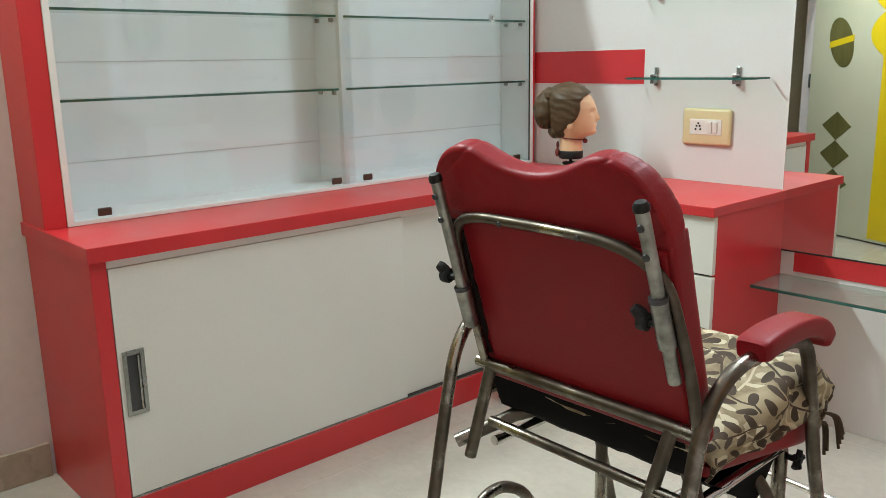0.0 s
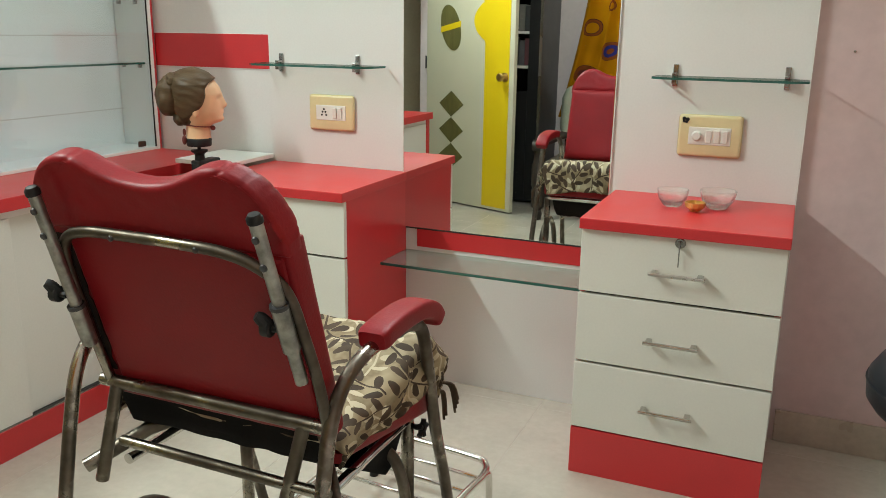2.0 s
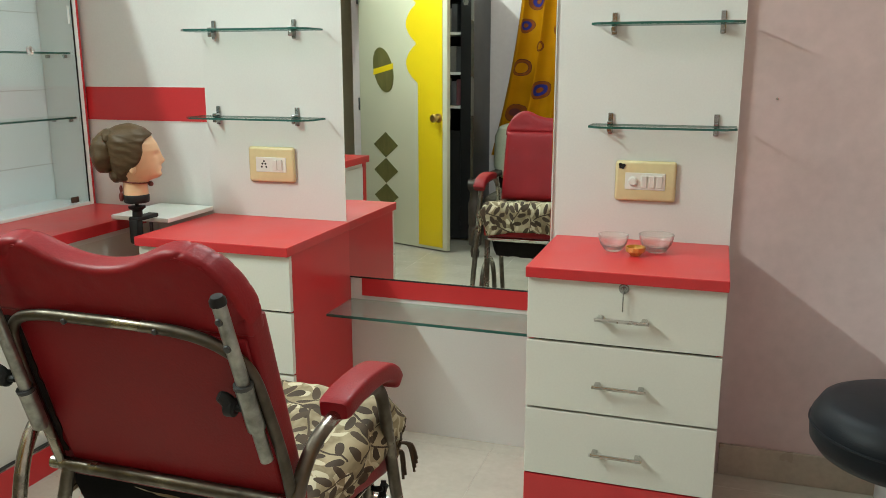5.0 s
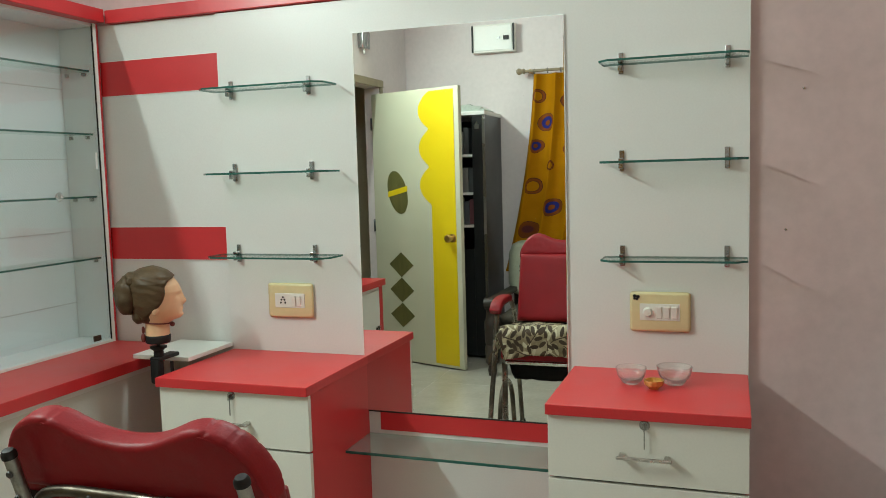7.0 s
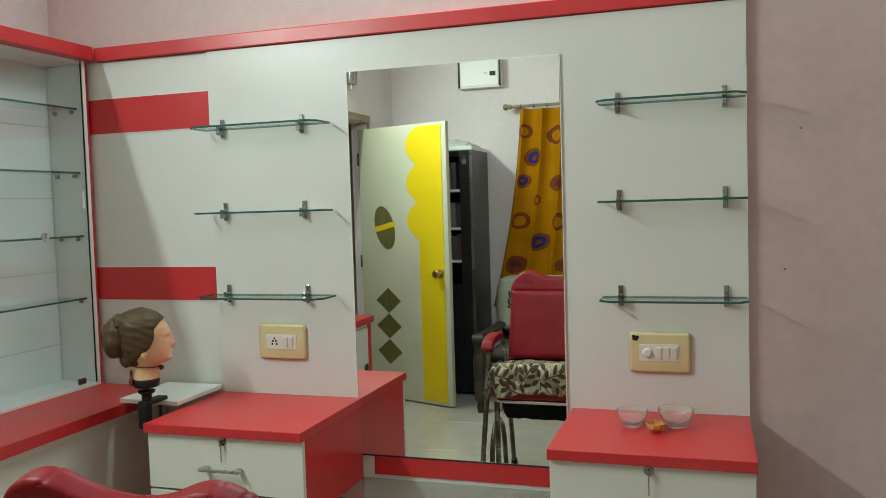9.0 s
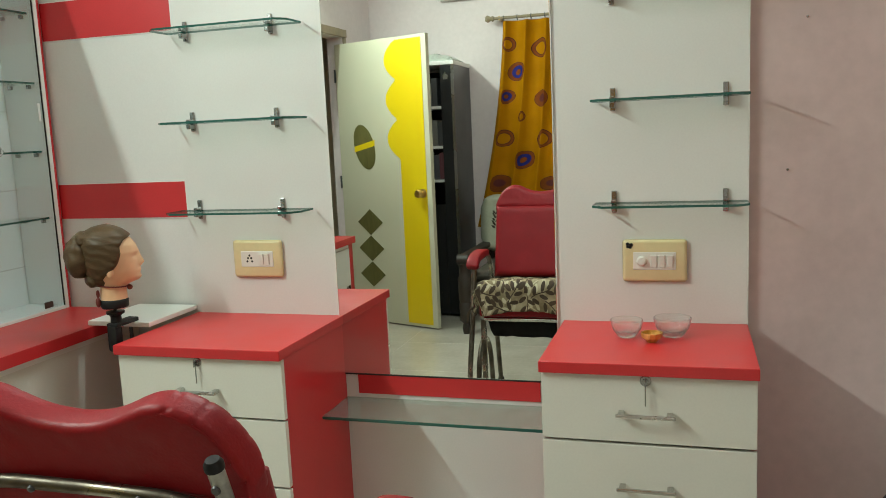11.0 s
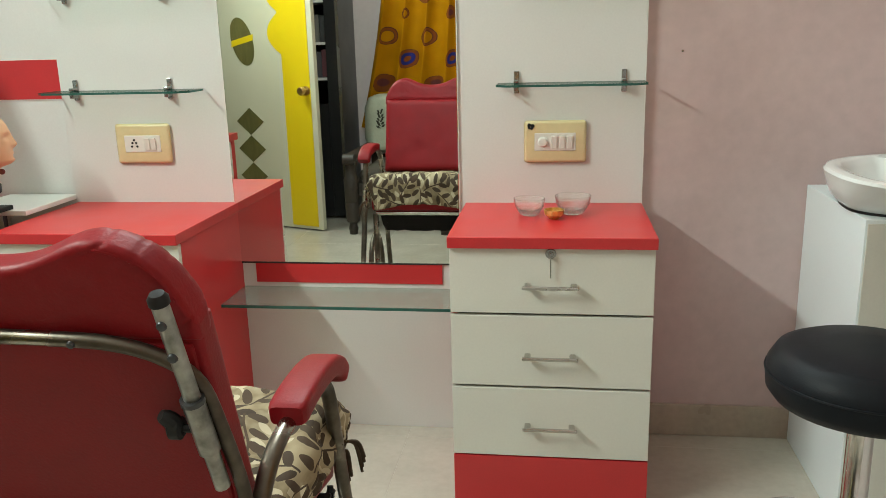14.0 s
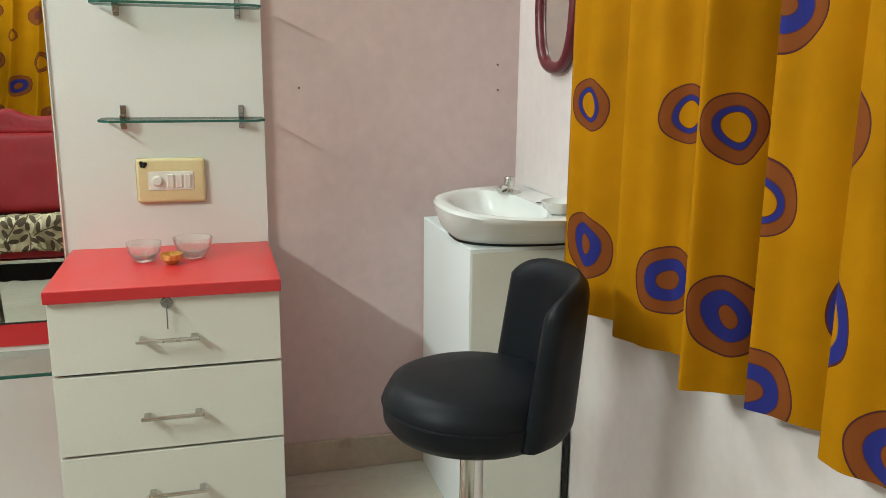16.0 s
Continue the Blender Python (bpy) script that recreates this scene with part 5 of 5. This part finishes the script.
part("bracket", boxes((-0.44, -0.425, -0.0985, 0.006, -0.014, 0.014, 0.003)), M["brass"], rod2)
for k in range(9):
    x = -0.40 + k * 0.10
    part("ring", tube([(x, 0.018 * math.cos(2 * math.pi * q / 16), 0.018 * math.sin(2 * math.pi * q / 16) - 0.004) for q in range(16)], 0.0025, 6, 0, True), M["charcoal"], rod2)

# ---- open door ----
frame_ob = thing("door_frame", (W, 0, 0), "brown wooden door frame round the open doorway", "door frame")
frame_ob["kind"] = "structure"
part("jamb", boxes((-0.125, 0.008, DY0 - 0.055, DY0 - 0.004, 0, DZ, 0.003)), M["frame_wood"], frame_ob)
part("jamb", boxes((-0.125, 0.014, DY1 - 0.020, DY1 + 0.055, 0, DZ, 0.003)), M["frame_wood"], frame_ob)
part("lintel", boxes((-0.125, 0.014, DY0 - 0.055, DY1 + 0.055, DZ + 0.0005, DZ + 0.055, 0.003)), M["frame_wood"], frame_ob)

HINGE, DOOR_W = (W - 0.050, DY0 + 0.036), 0.815
ang = math.degrees(math.atan2(-0.105 - HINGE[1], -1.765 - HINGE[0]))
door = thing("door", (*HINGE, 0.010), "open cream flush door with yellow wavy band", "door", rz=ang)
DH = 1.968
leaf = part("leaf", boxes((0, DOOR_W, -0.034, 0.0, 0, DH, 0.002)), M["door"], door, "cream laminate door leaf")
# yellow band whose inner edge waves at the top: its edge runs along local +y, the face seen in the mirror
bm = bmesh.new()
edge = []
for k in range(121):
    z = 0.02 + (DH - 0.04) * k / 120
    zt = DH - 0.02 - z
    wave = 0.0
    if zt < 0.80:
        c = (zt % 0.262) / 0.262
        wave = 0.105 * math.sin(math.pi * c) ** 0.75
    edge.append((0.560 - wave, z))
lo = [bm.verts.new((x, 0.0005, z)) for x, z in edge] + [bm.verts.new((0.775, 0.0005, z)) for x, z in edge]
hi = [bm.verts.new((x, 0.0035, z)) for x, z in edge] + [bm.verts.new((0.775, 0.0035, z)) for x, z in edge]
m_ = len(edge)
for k in range(m_ - 1):
    bm.faces.new((hi[k], hi[k + 1], hi[m_ + k + 1], hi[m_ + k]))
    bm.faces.new((lo[k], lo[k + 1], hi[k + 1], hi[k]))
    bm.faces.new((lo[m_ + k], lo[m_ + k + 1], hi[m_ + k + 1], hi[m_ + k]))
part("yellow_band", bm, M["yellow"], leaf, "yellow laminate band with a scalloped edge")


def flat_plate(outline, y0, y1):
    bm = bmesh.new()
    a = [bm.verts.new((x, y0, z)) for x, z in outline]
    b = [bm.verts.new((x, y1, z)) for x, z in outline]
    bm.faces.new(a), bm.faces.new(b[::-1])
    n = len(outline)
    for k in range(n):
        bm.faces.new((a[k], a[(k + 1) % n], b[(k + 1) % n], b[k]))
    return bm


for z in (0.715, 0.528, 0.341):
    part("diamond", flat_plate([(0.250, z - 0.092), (0.368, z), (0.250, z + 0.092), (0.132, z)], 0.0005, 0.0030), M["olive"], leaf, "olive diamond inlay")
leaf_shape = [(0.236 + 0.096 * math.cos(a) - 0.030 * math.sin(a) * 0.6, 1.245 + 0.155 * math.sin(a) - 0.02 * math.cos(a)) for a in (2 * math.pi * k / 40 for k in range(40))]
part("oval_inlay", flat_plate(leaf_shape, 0.0005, 0.0030), M["olive"], leaf, "olive oval inlay")
part("yellow_strip", flat_plate([(0.142, 1.210), (0.332, 1.252), (0.334, 1.292), (0.144, 1.250)], 0.0032, 0.0044), M["yellow"], leaf, "yellow strip across the oval")
knob = part("knob", moved(lathe(bmesh.new(), [(0, 0.0), (0.030, 0.0), (0.031, 0.004), (0.014, 0.010), (0.012, 0.032), (0.026, 0.042), (0.029, 0.056), (0.022, 0.068), (0, 0.070)], 24), pose(0.742, 0.0036, 0.925, -90)), M["brass"], leaf, "round brass door knob")
part("knob", moved(lathe(bmesh.new(), [(0, 0.0), (0.030, 0.0), (0.031, 0.004), (0.014, 0.010), (0.012, 0.032), (0.026, 0.042), (0.029, 0.056), (0.022, 0.068), (0, 0.070)], 24), pose(0.742, -0.0345, 0.925, 90)), M["brass"], leaf, "round brass door knob")
for z in (0.22, 1.0, 1.75):
    part("hinge", tube([(-0.004, 0.004, z - 0.045), (-0.004, 0.004, z + 0.045)], 0.007, 10), M["charcoal"], door, "dark metal hinge")

# ---- tall dark book cupboard ----
bk = thing("book_cupboard", (-2.0, -0.74, 0), "tall black glass-fronted cupboard with white shelf edges", "cupboard")
bx, bd, bh = 0.305, 0.225, 1.80
part("side_panel", boxes((-bx, -bx + 0.018, -bd, bd, 0, bh, 0.001)), M["charcoal"], bk)
part("side_panel", boxes((bx - 0.018, bx, -bd, bd, 0, bh, 0.001)), M["charcoal"], bk)
part("back", boxes((-bx + 0.018, bx - 0.018, -bd, -bd + 0.01, 0, bh - 0.02)), M["black"], bk)
part("top", boxes((-bx - 0.004, bx + 0.004, -bd, bd + 0.006, bh + 0.0005, bh + 0.028, 0.003)), M["white_edge"], bk, "pale top board")
part("trim", boxes((bx - 0.019, bx + 0.001, bd + 0.0005, bd + 0.005, 0, bh)), M["nickel"], bk, "bright metal edge trim")
for z in (0.06, 0.42, 0.98, 1.22, 1.50):
    part("shelf", boxes((-bx + 0.0185, bx - 0.10, -bd + 0.011, bd - 0.01, z, z + 0.018)), M["white_edge"] if z > 0.9 else M["charcoal"], bk, "shelf with a pale edge")
part("door_stile", boxes((bx - 0.098, bx - 0.0195, bd - 0.010, bd, 0.02, bh - 0.005, 0.002)), M["black"], bk, "black door stile")
part("lower_door", boxes((-bx + 0.019, bx - 0.1, bd - 0.010, bd - 0.002, 0.02, 0.82, 0.002)), M["black"], bk, "black lower door")
part("badge", flat_plate([(bx - 0.075, 1.70), (bx - 0.045, 1.70), (bx - 0.040, 1.725), (bx - 0.060, 1.755), (bx - 0.080, 1.725)], bd + 0.0005, bd + 0.002), M["nickel"], bk, "small pale emblem")
covers = ((0.10, 0.10, 0.11), (0.16, 0.05, 0.06), (0.08, 0.10, 0.13), (0.20, 0.19, 0.17), (0.06, 0.06, 0.06))
book_mats = [varied("book_cover", c, 0.5, spread=0.15) for c in covers]
for si, z in enumerate((1.001, 1.2385, 1.5185)):
    x = -0.26
    k = 0
    while x < 0.16:
        wv = random.uniform(0.022, 0.045)
        h = random.uniform(0.15, 0.205)
        bkx = mesh_object("book", boxes((0, wv - 0.001, 0, 0.14, 0, h, 0.002)), book_mats[(si * 2 + k) % 5])
        bkx.matrix_basis = pose(-2.0 + x, -0.74 + 0.03, z - 0.0005)
        tagged(bkx, "dark-covered book standing on the cupboard shelf", "book", "books")
        x += wv + 0.002
        k += 1
# folded plastic sheet on top
bm = bmesh.new()
grid = [[bm.verts.new((-0.20 + 0.42 * i / 16, -0.14 + 0.28 * j / 12, 0.012 + (0.045 + 0.03 * noise.noise(Vector((i * 0.33, j * 0.35, 2.0)))) * math.sin(math.pi * i / 16) ** 0.5 * math.sin(math.pi * j / 12) ** 0.5)) for i in range(17)] for j in range(13)]
for j in range(12):
    for i in range(16):
        bm.faces.new((grid[j][i], grid[j][i + 1], grid[j + 1][i + 1], grid[j + 1][i]))
low_ring = [grid[0][i] for i in range(17)] + [grid[j][16] for j in range(1, 13)] + [grid[12][15 - i] for i in range(16)] + [grid[11 - j][0] for j in range(11)]
base_ring = [bm.verts.new((v.co.x, v.co.y, 0)) for v in low_ring]
for k in range(len(low_ring)):
    q = (k + 1) % len(low_ring)
    bm.faces.new((low_ring[k], low_ring[q], base_ring[q], base_ring[k]))
M["sheet"] = varied("grey_plastic_sheet", (0.42, 0.46, 0.40), 0.3, spread=0.25, scale=14)
sheet = mesh_object("folded_sheet", bm, M["sheet"], 50)
sheet.matrix_basis = pose(-1.93, -0.70, 1.829)
tagged(sheet, "crumpled grey plastic sheet on the cupboard top", "sheet")

# ---- fuse box and switch box ----
fb = thing("fuse_box", (-1.725, S, 2.40), "white metal fuse box high on the wall", "fuse box")
part("case", boxes((-0.168, 0.168, 0.001, 0.070, -0.105, 0.105, 0.004)), M["switch"], fb)
part("cover", boxes((-0.150, 0.150, 0.0705, 0.078, -0.092, 0.092, 0.004)), M["white_edge"], fb, "white cover")
part("edge", boxes((-0.168, -0.156, 0.071, 0.080, -0.100, 0.100)), M["black"], fb, "black side strip")
part("edge", boxes((0.156, 0.168, 0.071, 0.080, -0.100, 0.100)), M["black"], fb, "black side strip")
part("breaker", boxes((0.085, 0.128, 0.0785, 0.088, -0.020, 0.012, 0.002)), M["black"], fb, "black breaker lever")
part("latch", boxes((0.040, 0.060, 0.0785, 0.083, -0.010, 0.006, 0.002)), M["nickel"], fb)
sb = thing("door_chime", (W, -0.13, 2.335), "grey box with a hanging cord above the doorway", "door chime")
part("case", boxes((0.0005, 0.045, -0.06, 0.06, -0.06, 0.06, 0.006)), M["nickel"], sb)
part("cord", tube([(0.03, 0.02, -0.06), (0.032, 0.02, -0.10)], 0.006, 8), M["switch"], sb)

# ---- wooden armchair by the south wall ----
M["pale_print"] = varied("pale_green_print_cotton", (0.42, 0.45, 0.34), 0.8, spread=0.12, scale=9, grain=60, relief=0.1)
M["old_wood"] = varied("old_dark_wood", (0.026, 0.017, 0.011), 0.55, spread=0.35, scale=9, stretch=(1, 1, 0.3))
M["brown_cloth"] = varied("brown_seat_cloth", (0.050, 0.040, 0.028), 0.85, spread=0.4, scale=20, grain=90, relief=0.15)
M["khaki_leaf"] = varied("dark_leaf_print", (0.035, 0.035, 0.018), 0.8, spread=0.3, scale=30)
so = thing("wooden_armchair", (-1.235, -0.36, 0), "dark wooden armchair with a pale flowered back cushion", "armchair")
for sx in (-1, 1):
    arm = part("arm", boxes((sx * 0.305 - 0.036, sx * 0.305 + 0.036, -0.40, 0.35, 0.492, 0.532, 0.016, 3)), M["old_wood"], so)
    part("scroll", moved(tube([(0, 0, -0.037), (0, 0, 0.037)], 0.036, 20), pose(sx * 0.305, 0.345, 0.502, 0, 90, 0)), M["old_wood"], arm)
    part("front_leg", lathe(bmesh.new(), [(0, 0), (0.026, 0), (0.032, 0.04), (0.024, 0.07), (0.044, 0.09), (0.047, 0.20), (0.040, 0.215), (0.047, 0.23), (0.050, 0.37), (0.040, 0.39), (0.036, 0.44), (0.044, 0.48), (0.03, 0.494), (0, 0.494)], 20, (sx * 0.305, 0.315, 0)), M["old_wood"], so, "turned wooden front leg")
    part("back_leg", boxes((sx * 0.305 - 0.025, sx * 0.305 + 0.025, -0.46, -0.405, 0, 0.80, 0.006)), M["old_wood"], so)
    part("side_rail", boxes((sx * 0.305 - 0.015, sx * 0.305 + 0.015, -0.40, 0.27, 0.27, 0.34, 0.004)), M["old_wood"], so)
part("front_rail", boxes((-0.255, 0.255, 0.295, 0.330, 0.26, 0.34, 0.004)), M["old_wood"], so)
part("seat_cushion", boxes((-0.265, 0.265, -0.36, 0.285, 0.345, 0.420, 0.035, 4)), M["brown_cloth"], so, "worn brown seat cushion")
back = part("back_cushion", moved(pad(0.355, 0.42, 0.07, 0.045, 24, 24, 0.10), pose(0, -0.35, 0.45, 6)), M["pale_print"], so, "pale green patterned back cushion", 60)
# sprays of leaves printed on the cushion
for k, (cx, cz) in enumerate(((-0.225, 0.70), (0.0, 0.66), (0.225, 0.70))):
    bm = bmesh.new()
    for q in range(14):
        side, h = (1 if q % 2 else -1), q * 0.009
        base = Vector((cx + 0.006 * math.sin(q), 0, cz - 0.07 + h))
        tip = base + Vector((side * (0.034 - 0.0012 * q), 0, 0.022))
        mid = (base + tip) / 2
        wide = Vector((-0.004 * side, 0, 0.008))
        quad = [bm.verts.new(p) for p in (base, mid + wide, tip, mid - wide)]
        bm.faces.new(quad)
    for v in bm.verts:
        v.co.y = -0.262 - 0.10 * (v.co.z - 0.45) - 0.004
    part("leaf_spray", bm, M["khaki_leaf"], back, "dark green printed spray of leaves")
part("back_frame", boxes((-0.28, 0.28, -0.45, -0.415, 0.37, 0.43, 0.004), (-0.28, 0.28, -0.45, -0.415, 0.74, 0.80, 0.004)), M["old_wood"], so)

# ---- floor tiles ----
TILE = 0.60
nx, ny = int((E_ - W) / TILE) + 1, int((N - S) / TILE) + 1
for i in range(-2, nx):
    for j in range(ny):
        x0, y0 = W + i * TILE, S + j * TILE
        w = min(TILE, E_ - x0) - 0.0012
        d = min(TILE, N - y0) - 0.0012
        ob = mesh_object("tile", boxes((x0 + 0.0006, x0 + w, y0 + 0.0006, y0 + d, -0.003, 0.0, 0.0006, 1)), M["tile"])
        ob.parent = floor
